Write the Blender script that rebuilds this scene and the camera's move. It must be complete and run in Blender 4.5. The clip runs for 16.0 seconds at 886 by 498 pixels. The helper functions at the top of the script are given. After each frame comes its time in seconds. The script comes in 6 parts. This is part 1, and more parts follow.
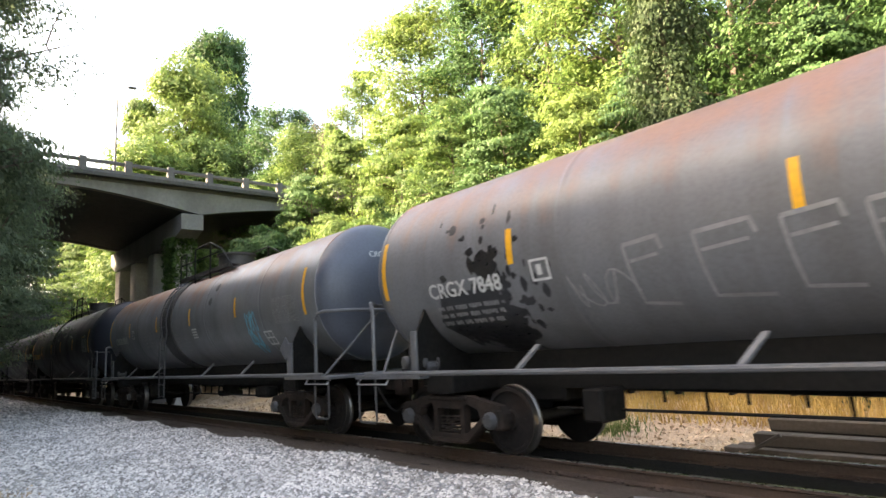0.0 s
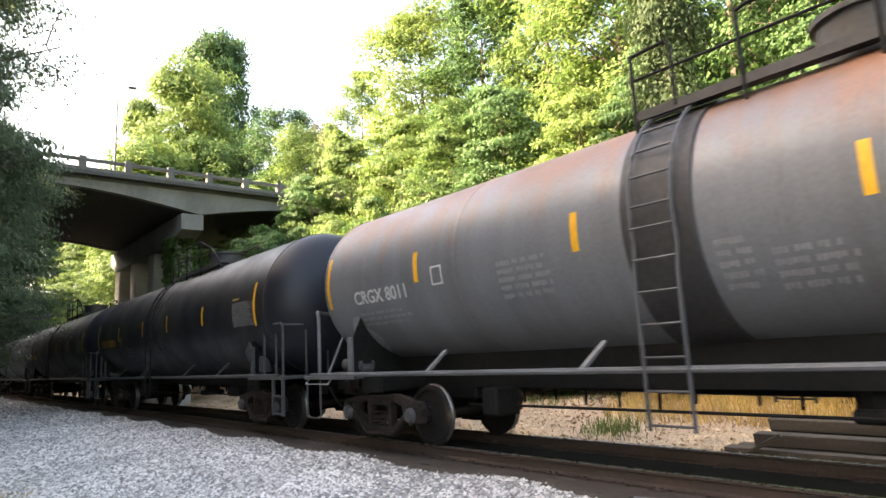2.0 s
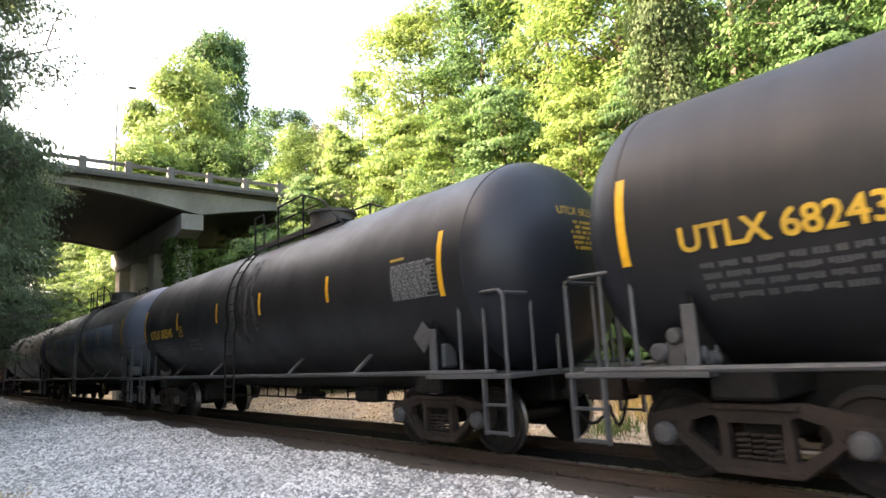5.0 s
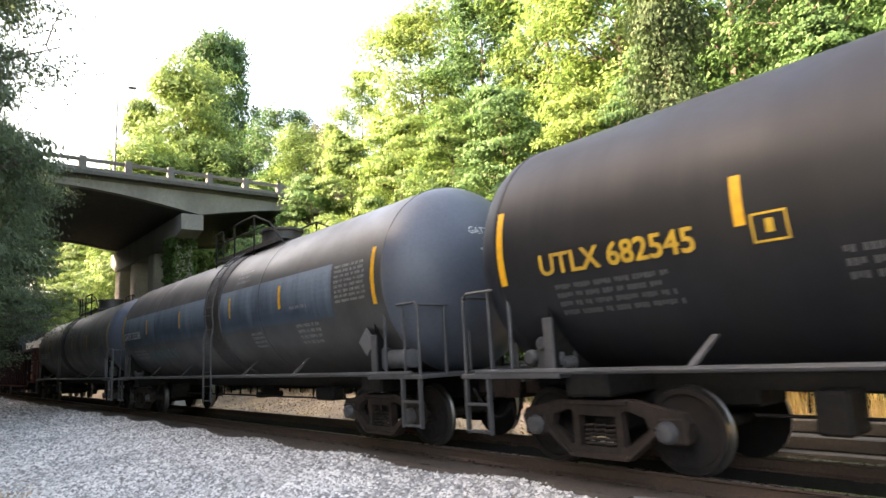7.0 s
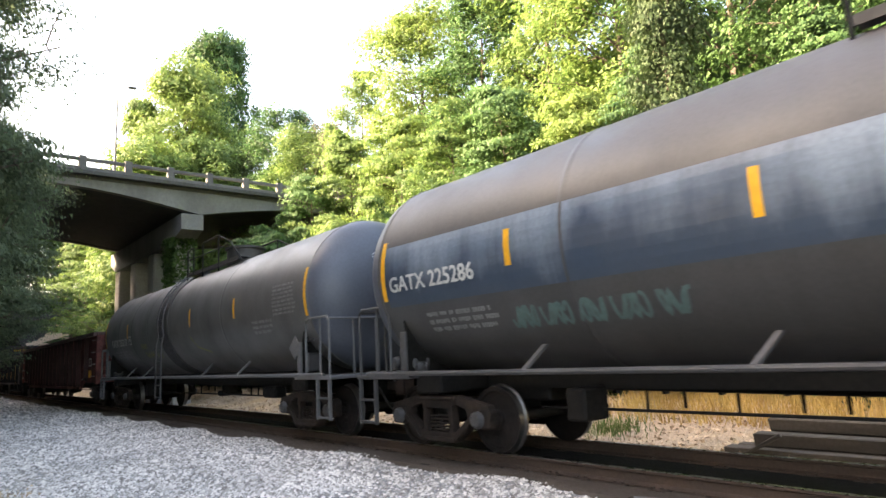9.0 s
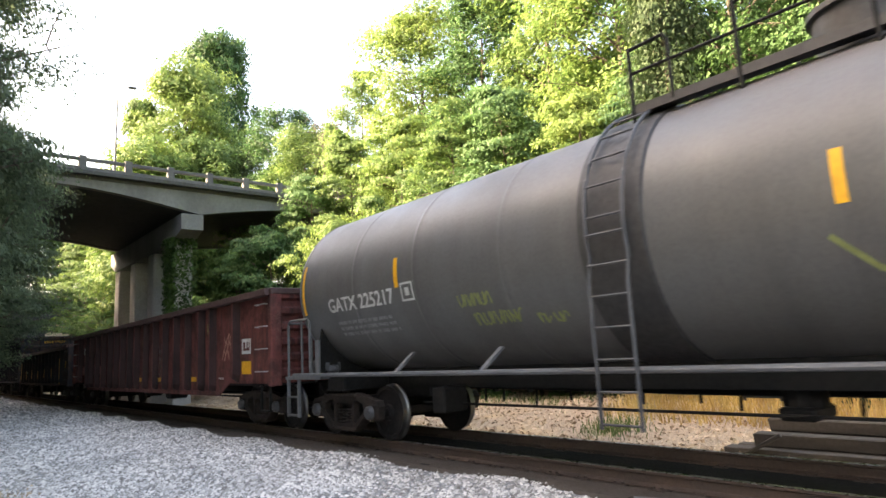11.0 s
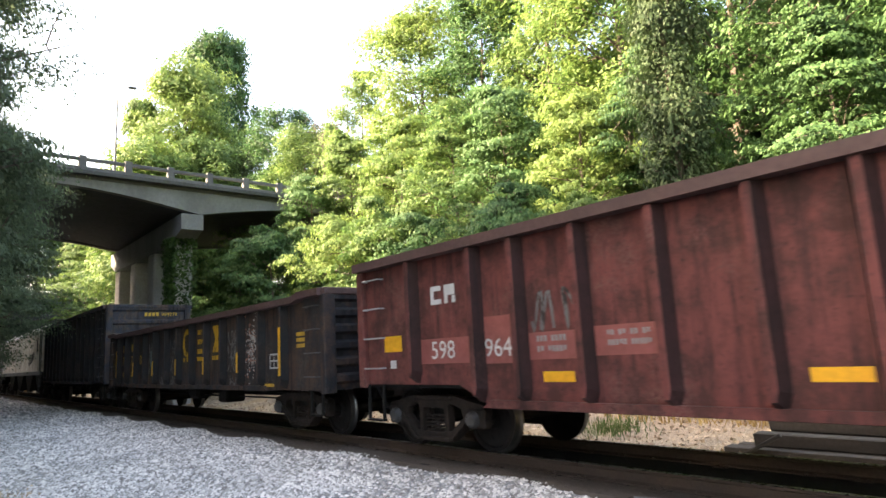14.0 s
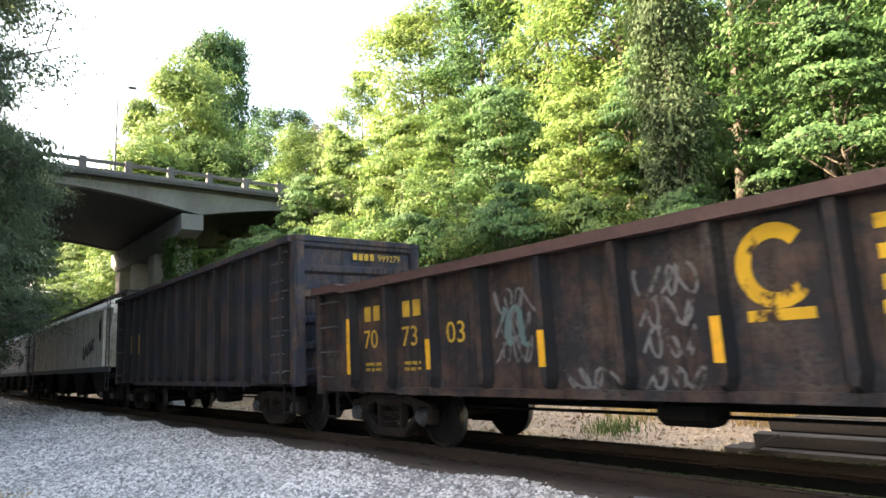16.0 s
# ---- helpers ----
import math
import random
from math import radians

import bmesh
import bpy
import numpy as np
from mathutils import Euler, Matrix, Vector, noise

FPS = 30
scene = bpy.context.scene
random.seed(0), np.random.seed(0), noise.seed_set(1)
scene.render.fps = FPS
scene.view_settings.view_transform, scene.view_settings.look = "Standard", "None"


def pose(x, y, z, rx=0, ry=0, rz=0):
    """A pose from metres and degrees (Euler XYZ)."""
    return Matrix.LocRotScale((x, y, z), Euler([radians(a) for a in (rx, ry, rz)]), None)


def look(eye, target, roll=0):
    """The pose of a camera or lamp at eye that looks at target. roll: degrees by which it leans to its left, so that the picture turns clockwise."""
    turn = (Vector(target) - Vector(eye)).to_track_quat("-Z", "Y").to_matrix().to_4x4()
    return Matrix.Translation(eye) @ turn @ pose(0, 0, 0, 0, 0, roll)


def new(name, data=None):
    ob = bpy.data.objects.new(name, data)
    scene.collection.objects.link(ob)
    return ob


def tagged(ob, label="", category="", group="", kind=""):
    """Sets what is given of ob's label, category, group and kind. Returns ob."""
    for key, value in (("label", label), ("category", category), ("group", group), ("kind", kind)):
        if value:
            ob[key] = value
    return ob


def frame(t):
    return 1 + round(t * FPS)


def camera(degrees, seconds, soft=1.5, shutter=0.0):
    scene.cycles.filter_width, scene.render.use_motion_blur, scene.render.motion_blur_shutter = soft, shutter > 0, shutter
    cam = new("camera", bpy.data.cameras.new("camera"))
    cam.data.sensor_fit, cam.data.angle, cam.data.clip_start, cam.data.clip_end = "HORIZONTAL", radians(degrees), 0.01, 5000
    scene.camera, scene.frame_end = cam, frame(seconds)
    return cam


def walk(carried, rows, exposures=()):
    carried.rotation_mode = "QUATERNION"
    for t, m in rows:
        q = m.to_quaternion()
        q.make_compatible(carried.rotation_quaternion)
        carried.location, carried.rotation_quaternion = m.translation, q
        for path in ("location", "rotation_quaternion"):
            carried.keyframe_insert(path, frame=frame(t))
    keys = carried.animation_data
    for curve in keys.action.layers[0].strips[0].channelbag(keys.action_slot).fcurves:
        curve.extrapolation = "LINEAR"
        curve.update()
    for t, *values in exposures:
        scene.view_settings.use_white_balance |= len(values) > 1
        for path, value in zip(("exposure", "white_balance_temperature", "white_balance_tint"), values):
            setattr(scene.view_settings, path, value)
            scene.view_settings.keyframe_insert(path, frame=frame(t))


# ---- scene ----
# World: the track runs along x (trains roll towards +x), y points to the far bank, rail tops at z = 0.
cam = camera(70.59, 16.0, soft=1.5, shutter=0.16)
EYE = (0.0, -7.189, 1.429)
AIM = (-7.4718, -0.7439, 3.0506)
walk(cam, [(0.0, look(EYE, AIM, -3.13)), (16.0, look(EYE, AIM, -3.13))],
     [(0.0, 2.98, 8000, 15), (1.5, 3.02, 8000, 15), (3.5, 3.18, 8000, 15), (6.5, 3.22, 8200, 16), (8.0, 3.16, 8100, 15), (9.2, 3.10, 8000, 15), (11.3, 3.02, 7900, 15), (12.5, 3.00, 7700, 14), (14.5, 3.00, 7600, 14), (16.0, 3.00, 7500, 13)])

# ---- light ----
SUN_WAY = Vector((-0.55, -0.68, 0.52)).normalized()      # towards the sun
sky_world = bpy.data.worlds.new("sky")
scene.world = sky_world
sky_world.use_nodes = True
wt = sky_world.node_tree
sky = wt.nodes.new("ShaderNodeTexSky")
sky.sky_type, sky.sun_disc = "NISHITA", False
sky.sun_elevation = math.asin(SUN_WAY.z)
sky.sun_rotation = math.atan2(SUN_WAY.x, SUN_WAY.y)
sky.dust_density, sky.air_density, sky.ozone_density = 4.0, 1.2, 1.0
wt.links.new(sky.outputs[0], wt.nodes["Background"].inputs[0])
wt.nodes["Background"].inputs[1].default_value = 0.15
sun = new("sun", bpy.data.lights.new("sun", "SUN"))
sun.data.energy, sun.data.angle, sun.data.color = 5.0, radians(0.6), (1.0, 0.88, 0.68)
sun.matrix_world = look(SUN_WAY * 100, (0, 0, 0))


def travelled(t):
    """How far the train has rolled after t seconds."""
    u = (t - 8) / 8
    return 7.6905 * t + 0.399 * (u * u - 1) + 0.3486 * (u ** 3 - u) - 0.9508 * (u ** 4 - 1)


# ---- materials ----
def shader(name, rough=0.6, metal=0.0):
    m = bpy.data.materials.new(name)
    m.use_nodes = True
    b = m.node_tree.nodes["Principled BSDF"]
    b.inputs["Roughness"].default_value, b.inputs["Metallic"].default_value = rough, metal
    return m, m.node_tree, b


def noise_node(nt, scale, detail=5, stretch=None, rough=0.6):
    tc = nt.nodes.new("ShaderNodeTexCoord")
    mp = nt.nodes.new("ShaderNodeMapping")
    nt.links.new(tc.outputs["Object"], mp.inputs[0])
    if stretch:
        mp.inputs["Scale"].default_value = stretch
    n = nt.nodes.new("ShaderNodeTexNoise")
    n.inputs["Scale"].default_value, n.inputs["Detail"].default_value, n.inputs["Roughness"].default_value = scale, detail, rough
    nt.links.new(mp.outputs[0], n.inputs["Vector"])
    return n


def ramp(nt, src, lo, hi, a=0.0, b=1.0):
    r = nt.nodes.new("ShaderNodeMapRange")
    r.inputs[1].default_value, r.inputs[2].default_value, r.inputs[3].default_value, r.inputs[4].default_value = lo, hi, a, b
    nt.links.new(src, r.inputs[0])
    return r.outputs[0]


def mix(nt, fac, a, b):
    n = nt.nodes.new("ShaderNodeMix")
    n.data_type = "RGBA"
    for v, sock in ((fac, n.inputs[0]), (a, n.inputs[6]), (b, n.inputs[7])):
        if isinstance(v, bpy.types.NodeSocket):
            nt.links.new(v, sock)
        elif isinstance(v, tuple):
            sock.default_value = (*v, 1)
        else:
            sock.default_value = v
    return n.outputs[2]


def mul(nt, a, b, op="MULTIPLY"):
    n = nt.nodes.new("ShaderNodeMath")
    n.operation = op
    for v, sock in ((a, n.inputs[0]), (b, n.inputs[1])):
        if isinstance(v, bpy.types.NodeSocket):
            nt.links.new(v, sock)
        else:
            sock.default_value = v
    return n.outputs[0]


def bump(nt, b, src, strength=0.3, dist=0.01):
    n = nt.nodes.new("ShaderNodeBump")
    n.inputs["Strength"].default_value, n.inputs["Distance"].default_value = strength, dist
    nt.links.new(src, n.inputs["Height"])
    nt.links.new(n.outputs[0], b.inputs["Normal"])


def worn(name, base, stain, rough=0.6, metal=0.0, scale=1.2, fine=14.0, amount=0.5, bumps=0.25, dist=0.006, stretch=None, vary=0.0):
    """A base colour with broad stains, fine grain and a relief."""
    m, nt, b = shader(name, rough, metal)
    big, small = noise_node(nt, scale, 6, stretch), noise_node(nt, fine, 6)
    c = mix(nt, ramp(nt, big.outputs[0], 0.42, 0.68, 0, amount), base, stain)
    c = mix(nt, ramp(nt, small.outputs[0], 0.35, 0.7, 0, 0.45), c, tuple(0.55 * k for k in base))
    if vary:
        oi = nt.nodes.new("ShaderNodeObjectInfo")
        c = mix(nt, mul(nt, oi.outputs["Random"], vary), c, stain)
    nt.links.new(c, b.inputs["Base Color"])
    nt.links.new(ramp(nt, small.outputs[0], 0.3, 0.7, rough - 0.1, min(1, rough + 0.12)), b.inputs["Roughness"])
    bump(nt, b, small.outputs[0], bumps, dist)
    return m


def tank_paint(name, base, grime, top, top_from, top_to, amount, rough=0.42):
    """Tank car paint: rain streaks, broad dirt, and a top colour towards the crown, rust on M_TANK_RUST."""
    m, nt, b = shader(name, rough)
    tc = nt.nodes.new("ShaderNodeTexCoord")
    sep = nt.nodes.new("ShaderNodeSeparateXYZ")
    nt.links.new(tc.outputs["Object"], sep.inputs[0])
    streak = noise_node(nt, 1.0, 7, (2.2, 0.12, 0.16))
    broad, fine = noise_node(nt, 0.7, 6), noise_node(nt, 22, 5)
    c = mix(nt, ramp(nt, streak.outputs[0], 0.42, 0.72, 0, 0.55), base, grime)
    c = mix(nt, ramp(nt, broad.outputs[0], 0.45, 0.72, 0, 0.5), c, tuple(0.6 * k for k in base))
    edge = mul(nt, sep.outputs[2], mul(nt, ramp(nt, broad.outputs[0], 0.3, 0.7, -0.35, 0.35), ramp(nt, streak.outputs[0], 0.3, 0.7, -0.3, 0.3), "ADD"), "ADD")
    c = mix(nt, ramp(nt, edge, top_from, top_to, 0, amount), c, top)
    c = mix(nt, ramp(nt, fine.outputs[0], 0.4, 0.75, 0, 0.3), c, tuple(0.5 * k for k in grime))
    nt.links.new(c, b.inputs["Base Color"])
    nt.links.new(ramp(nt, broad.outputs[0], 0.3, 0.7, rough - 0.08, rough + 0.18), b.inputs["Roughness"])
    bump(nt, b, broad.outputs[0], 0.12, 0.03)
    return m


def car_paint(name, base, rust, dark, pale, rough=0.65):
    """Freight car paint: blotches of rust, rain streaks down the sheets, chalky scuffs, specks and dents."""
    m, nt, b = shader(name, rough)
    b.inputs["Specular IOR Level"].default_value = 0.22
    blot, streak, fine, dent = noise_node(nt, 1.9, 9, None, 0.72), noise_node(nt, 1.0, 7, (5.5, 5.5, 0.45), 0.7), noise_node(nt, 24, 6), noise_node(nt, 0.9, 5, None, 0.7)
    c = mix(nt, ramp(nt, blot.outputs[0], 0.44, 0.60, 0, 0.95), base, rust)
    c = mix(nt, ramp(nt, streak.outputs[0], 0.49, 0.64, 0, 0.85), c, dark)
    c = mix(nt, mul(nt, ramp(nt, dent.outputs[0], 0.52, 0.66), ramp(nt, fine.outputs[0], 0.42, 0.62)), c, pale)
    c = mix(nt, ramp(nt, fine.outputs[0], 0.58, 0.66, 0, 0.6), c, dark)
    nt.links.new(c, b.inputs["Base Color"])
    nt.links.new(ramp(nt, blot.outputs[0], 0.3, 0.7, rough - 0.12, rough + 0.2), b.inputs["Roughness"])
    bump(nt, b, dent.outputs[0], 0.5, 0.06)
    return m


def flaking(name, paint, below, scale=5.0, bare=0.5, rough=0.65):
    """Paint that has flaked off in ragged patches down to the sheet below."""
    m, nt, b = shader(name, rough)
    b.inputs["Specular IOR Level"].default_value = 0.2
    chip, fade = noise_node(nt, scale, 9, (1, 1, 0.6), 0.7), noise_node(nt, 1.6, 5)
    c = mix(nt, ramp(nt, fade.outputs[0], 0.4, 0.65, 0, 0.5), paint, tuple(0.55 * k for k in paint))
    c = mix(nt, ramp(nt, chip.outputs[0], bare, bare + 0.06), c, below)
    nt.links.new(c, b.inputs["Base Color"])
    bump(nt, b, chip.outputs[0], 0.2, 0.004)
    return m


def leaf_mat(name, a, b_col, dark, share=0.40):
    m, nt, b = shader(name, 0.6)
    b.inputs["Specular IOR Level"].default_value = 0.2
    geo = nt.nodes.new("ShaderNodeNewGeometry")
    oi = nt.nodes.new("ShaderNodeObjectInfo")
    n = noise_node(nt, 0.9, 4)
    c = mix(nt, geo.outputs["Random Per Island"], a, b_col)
    # In crowns, these dark clumps stand in for shaded gaps between sprays.
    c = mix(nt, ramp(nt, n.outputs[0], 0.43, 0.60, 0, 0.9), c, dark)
    c = mix(nt, mul(nt, oi.outputs["Random"], 0.35), c, b_col)
    nt.links.new(c, b.inputs["Base Color"])
    tr = nt.nodes.new("ShaderNodeBsdfTranslucent")
    nt.links.new(c, tr.inputs[0])
    ms = nt.nodes.new("ShaderNodeMixShader")
    ms.inputs[0].default_value = share
    nt.links.new(b.outputs[0], ms.inputs[1])
    nt.links.new(tr.outputs[0], ms.inputs[2])
    nt.links.new(ms.outputs[0], nt.nodes["Material Output"].inputs[0])
    return m


def stone_mat(name, a, b_col, scale):
    m, nt, b = shader(name, 0.85)
    geo = nt.nodes.new("ShaderNodeNewGeometry")
    big = noise_node(nt, 0.35, 4)
    c = mix(nt, geo.outputs["Random Per Island"], a, b_col)
    c = mix(nt, ramp(nt, big.outputs[0], 0.4, 0.65, 0, 0.35), c, tuple(0.7 * k for k in a))
    nt.links.new(c, b.inputs["Base Color"])
    bump(nt, b, noise_node(nt, scale, 5).outputs[0], 0.3, 0.01)
    return m


def ground_mat(name):
    """Gravel beside the track, dead leaves and dry soil on the far bank, forest floor beyond."""
    m, nt, b = shader(name, 0.95)
    tc = nt.nodes.new("ShaderNodeTexCoord")
    sep = nt.nodes.new("ShaderNodeSeparateXYZ")
    nt.links.new(tc.outputs["Object"], sep.inputs[0])
    vor = nt.nodes.new("ShaderNodeTexVoronoi")
    vor.inputs["Scale"].default_value = 22
    nt.links.new(tc.outputs["Object"], vor.inputs["Vector"])
    big, mid = noise_node(nt, 0.5, 6), noise_node(nt, 9, 6)
    gravel = mix(nt, ramp(nt, vor.outputs["Distance"], 0.0, 0.6), (0.50, 0.485, 0.47), (0.17, 0.163, 0.155))
    crumb = noise_node(nt, 34, 6)
    leaves = mix(nt, ramp(nt, crumb.outputs[0], 0.38, 0.62), (0.20, 0.145, 0.10), (0.54, 0.41, 0.28))
    leaves = mix(nt, ramp(nt, big.outputs[0], 0.5, 0.7, 0, 0.7), leaves, (0.55, 0.36, 0.16))
    wood = mix(nt, ramp(nt, big.outputs[0], 0.4, 0.65), (0.09, 0.07, 0.035), (0.06, 0.085, 0.025))
    y = mul(nt, sep.outputs[1], ramp(nt, mid.outputs[0], 0.3, 0.7, -0.5, 0.5), "ADD")
    c = mix(nt, ramp(nt, y, 1.7, 2.1), gravel, leaves)
    c = mix(nt, ramp(nt, y, 7.0, 9.0), c, wood)
    c = mix(nt, ramp(nt, y, -7.6, -9.0), c, wood)
    nt.links.new(c, b.inputs["Base Color"])
    bump(nt, b, vor.outputs["Distance"], 0.6, 0.02)
    return m


M_TANK_RUST = tank_paint("grey_tank_paint", (0.150, 0.154, 0.164), (0.080, 0.075, 0.070), (0.26, 0.118, 0.060), 3.1, 3.9, 0.9, 0.38)
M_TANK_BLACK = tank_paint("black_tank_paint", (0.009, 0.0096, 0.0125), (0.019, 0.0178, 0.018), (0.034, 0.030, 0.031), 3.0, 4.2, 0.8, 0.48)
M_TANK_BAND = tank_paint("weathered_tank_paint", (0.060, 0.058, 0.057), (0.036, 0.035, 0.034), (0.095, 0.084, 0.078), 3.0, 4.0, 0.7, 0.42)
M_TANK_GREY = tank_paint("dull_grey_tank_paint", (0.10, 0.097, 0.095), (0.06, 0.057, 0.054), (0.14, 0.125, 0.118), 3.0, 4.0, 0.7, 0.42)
# The band is blue; its pale upper part is a painted glossy sheen.
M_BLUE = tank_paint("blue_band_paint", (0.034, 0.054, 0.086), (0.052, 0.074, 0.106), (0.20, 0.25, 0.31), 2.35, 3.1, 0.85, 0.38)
M_JACKET = worn("sooty_jacket", (0.028, 0.026, 0.026), (0.055, 0.05, 0.046), 0.6)
# Rust-free head paints, with the sky's blue reflection put into the colour.
M_HEAD = tank_paint("sky_tinted_head_paint", (0.080, 0.092, 0.118), (0.062, 0.067, 0.082), (0.095, 0.10, 0.115), 3.4, 4.4, 0.4, 0.42)
M_HEADBLK = tank_paint("sky_tinted_black_head", (0.012, 0.0135, 0.019), (0.018, 0.019, 0.023), (0.03, 0.03, 0.034), 3.4, 4.4, 0.4, 0.45)
M_FRAME = worn("black_underframe", (0.010, 0.0095, 0.009), (0.022, 0.018, 0.015), 0.7, bumps=0.4)
M_TRUCK = worn("dusty_cast_steel", (0.025, 0.020, 0.0175), (0.068, 0.042, 0.030), 0.88, bumps=0.5)
M_WHEEL = worn("wheel_steel", (0.017, 0.015, 0.0145), (0.045, 0.032, 0.025), 0.7, 0.1)
M_TREAD = worn("polished_tread", (0.20, 0.19, 0.18), (0.10, 0.09, 0.08), 0.35, 0.9)
M_PALE = worn("grey_painted_steel", (0.115, 0.117, 0.122), (0.055, 0.05, 0.045), 0.5)
M_DULL = worn("dark_grey_steel", (0.06, 0.06, 0.063), (0.035, 0.03, 0.027), 0.55)
M_SILVER = worn("galvanised_steel", (0.36, 0.36, 0.37), (0.22, 0.2, 0.18), 0.45, 0.3)
M_YELLOW = worn("yellow_reflector", (0.82, 0.40, 0.02), (0.65, 0.30, 0.02), 0.45, bumps=0.05)
M_YPAINT = worn("faded_yellow_paint", (0.62, 0.36, 0.03), (0.30, 0.17, 0.04), 0.6, scale=3, amount=0.8)
M_WHITE = worn("white_stencil_paint", (0.62, 0.62, 0.60), (0.35, 0.34, 0.33), 0.6, scale=3)
M_FADED = worn("faded_stencil_paint", (0.26, 0.26, 0.26), (0.16, 0.155, 0.15), 0.6, scale=4)
M_GHOST = worn("scrubbed_stencil_paint", (0.085, 0.085, 0.088), (0.06, 0.058, 0.056), 0.6, scale=4)
M_CYAN = worn("cyan_spray_paint", (0.10, 0.42, 0.58), (0.18, 0.5, 0.62), 0.5)
M_TEAL = worn("faded_teal_spray_paint", (0.085, 0.15, 0.145), (0.075, 0.09, 0.09), 0.6, scale=4)
M_OLIVE = worn("faded_yellow_green_spray_paint", (0.22, 0.24, 0.075), (0.11, 0.12, 0.07), 0.6)
M_PEACH = worn("faded_pink_spray_paint", (0.42, 0.22, 0.16), (0.25, 0.09, 0.06), 0.6, scale=3)
M_PATCH = worn("black_spill", (0.012, 0.012, 0.013), (0.03, 0.03, 0.03), 0.35)
M_REDGON = car_paint("red_brown_car_paint", (0.155, 0.045, 0.039), (0.070, 0.028, 0.023), (0.032, 0.016, 0.014), (0.18, 0.082, 0.070))
M_REDPATCH = worn("fresh_red_paint", (0.27, 0.075, 0.062), (0.17, 0.05, 0.04), 0.55, scale=2)
# Post flank paints: the car colours darkened by the shade on those faces.
M_REDPOST = car_paint("shaded_red_flank_paint", (0.040, 0.016, 0.015), (0.030, 0.015, 0.013), (0.014, 0.009, 0.009), (0.07, 0.032, 0.028))
M_BLKPOST = car_paint("shaded_black_flank_paint", (0.013, 0.0125, 0.014), (0.026, 0.019, 0.016), (0.008, 0.0075, 0.0075), (0.045, 0.036, 0.032))
M_BLKGON = car_paint("black_rusty_car_paint", (0.022, 0.0215, 0.025), (0.085, 0.050, 0.036), (0.010, 0.0095, 0.0095), (0.09, 0.077, 0.068))
M_CHORD = worn("rusty_top_chord", (0.088, 0.042, 0.035), (0.042, 0.024, 0.020), 0.65, scale=2)
M_NAVYGON = car_paint("blue_black_car_paint", (0.034, 0.038, 0.054), (0.110, 0.070, 0.052), (0.011, 0.011, 0.013), (0.06, 0.058, 0.06))
M_HOPPER = car_paint("beige_grey_hopper_paint", (0.80, 0.77, 0.70), (0.66, 0.57, 0.45), (0.42, 0.34, 0.27), (0.8, 0.78, 0.74))
M_HOPPER2 = car_paint("grey_hopper_paint", (0.52, 0.53, 0.55), (0.40, 0.37, 0.34), (0.27, 0.25, 0.23), (0.6, 0.6, 0.6))
M_RAIL = worn("rusty_rail_web", (0.070, 0.050, 0.040), (0.110, 0.070, 0.050), 0.85, fine=30)
M_RAILTOP = worn("rolled_rail_head", (0.30, 0.29, 0.28), (0.2, 0.18, 0.16), 0.28, 0.9)
# Oily ballast, blackened further to hold the shade under the train.
M_OILSHADE = worn("shaded_oily_ballast", (0.012, 0.011, 0.010), (0.028, 0.023, 0.020), 0.9, fine=26, bumps=1.0, dist=0.03)
M_TIE = worn("oily_sleeper_wood", (0.024, 0.020, 0.017), (0.045, 0.034, 0.026), 0.9, fine=18, stretch=(3, 0.4, 3), bumps=0.6, vary=0.5)
M_BED = worn("oily_ballast", (0.105, 0.083, 0.068), (0.050, 0.040, 0.033), 0.95, fine=26, bumps=1.0, dist=0.03)
M_STONE = stone_mat("ballast_stone", (0.17, 0.148, 0.128), (0.92, 0.85, 0.77), 30)
M_SMEAR = flaking("chalky_smear", (0.085, 0.080, 0.080), (0.014, 0.0135, 0.015), 3.5, 0.47)
M_GROUND = ground_mat("ground_cover")
M_DEADLEAF = leaf_mat("dead_leaves", (0.46, 0.33, 0.20), (0.72, 0.57, 0.40), (0.26, 0.17, 0.11), 0.1)
M_GRASS = leaf_mat("green_weeds", (0.09, 0.15, 0.04), (0.16, 0.21, 0.06), (0.05, 0.09, 0.025), 0.3)
M_DRYGRASS = leaf_mat("dry_grass", (0.55, 0.38, 0.12), (0.66, 0.48, 0.18), (0.35, 0.22, 0.08), 0.25)
M_ASPHALT = worn("weathered_asphalt", (0.17, 0.17, 0.175), (0.12, 0.12, 0.12), 0.85, fine=60, bumps=0.5)
M_TIMBER = worn("grey_old_timber", (0.105, 0.084, 0.062), (0.042, 0.034, 0.026), 0.85, amount=0.9, fine=16, stretch=(0.5, 3, 3), bumps=0.6, vary=0.4)
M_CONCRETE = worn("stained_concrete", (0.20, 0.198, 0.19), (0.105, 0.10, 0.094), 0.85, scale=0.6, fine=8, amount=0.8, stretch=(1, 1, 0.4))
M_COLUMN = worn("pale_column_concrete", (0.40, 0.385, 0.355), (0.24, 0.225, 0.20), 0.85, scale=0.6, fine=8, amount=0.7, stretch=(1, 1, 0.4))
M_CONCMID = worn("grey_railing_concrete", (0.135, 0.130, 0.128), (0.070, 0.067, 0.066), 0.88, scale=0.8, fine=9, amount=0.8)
# Bridge concrete darkened to hold the shade of deck and rear girder.
M_CONCDARK = worn("shaded_concrete", (0.075, 0.073, 0.070), (0.035, 0.033, 0.031), 0.9, scale=0.5, fine=8, amount=0.8)
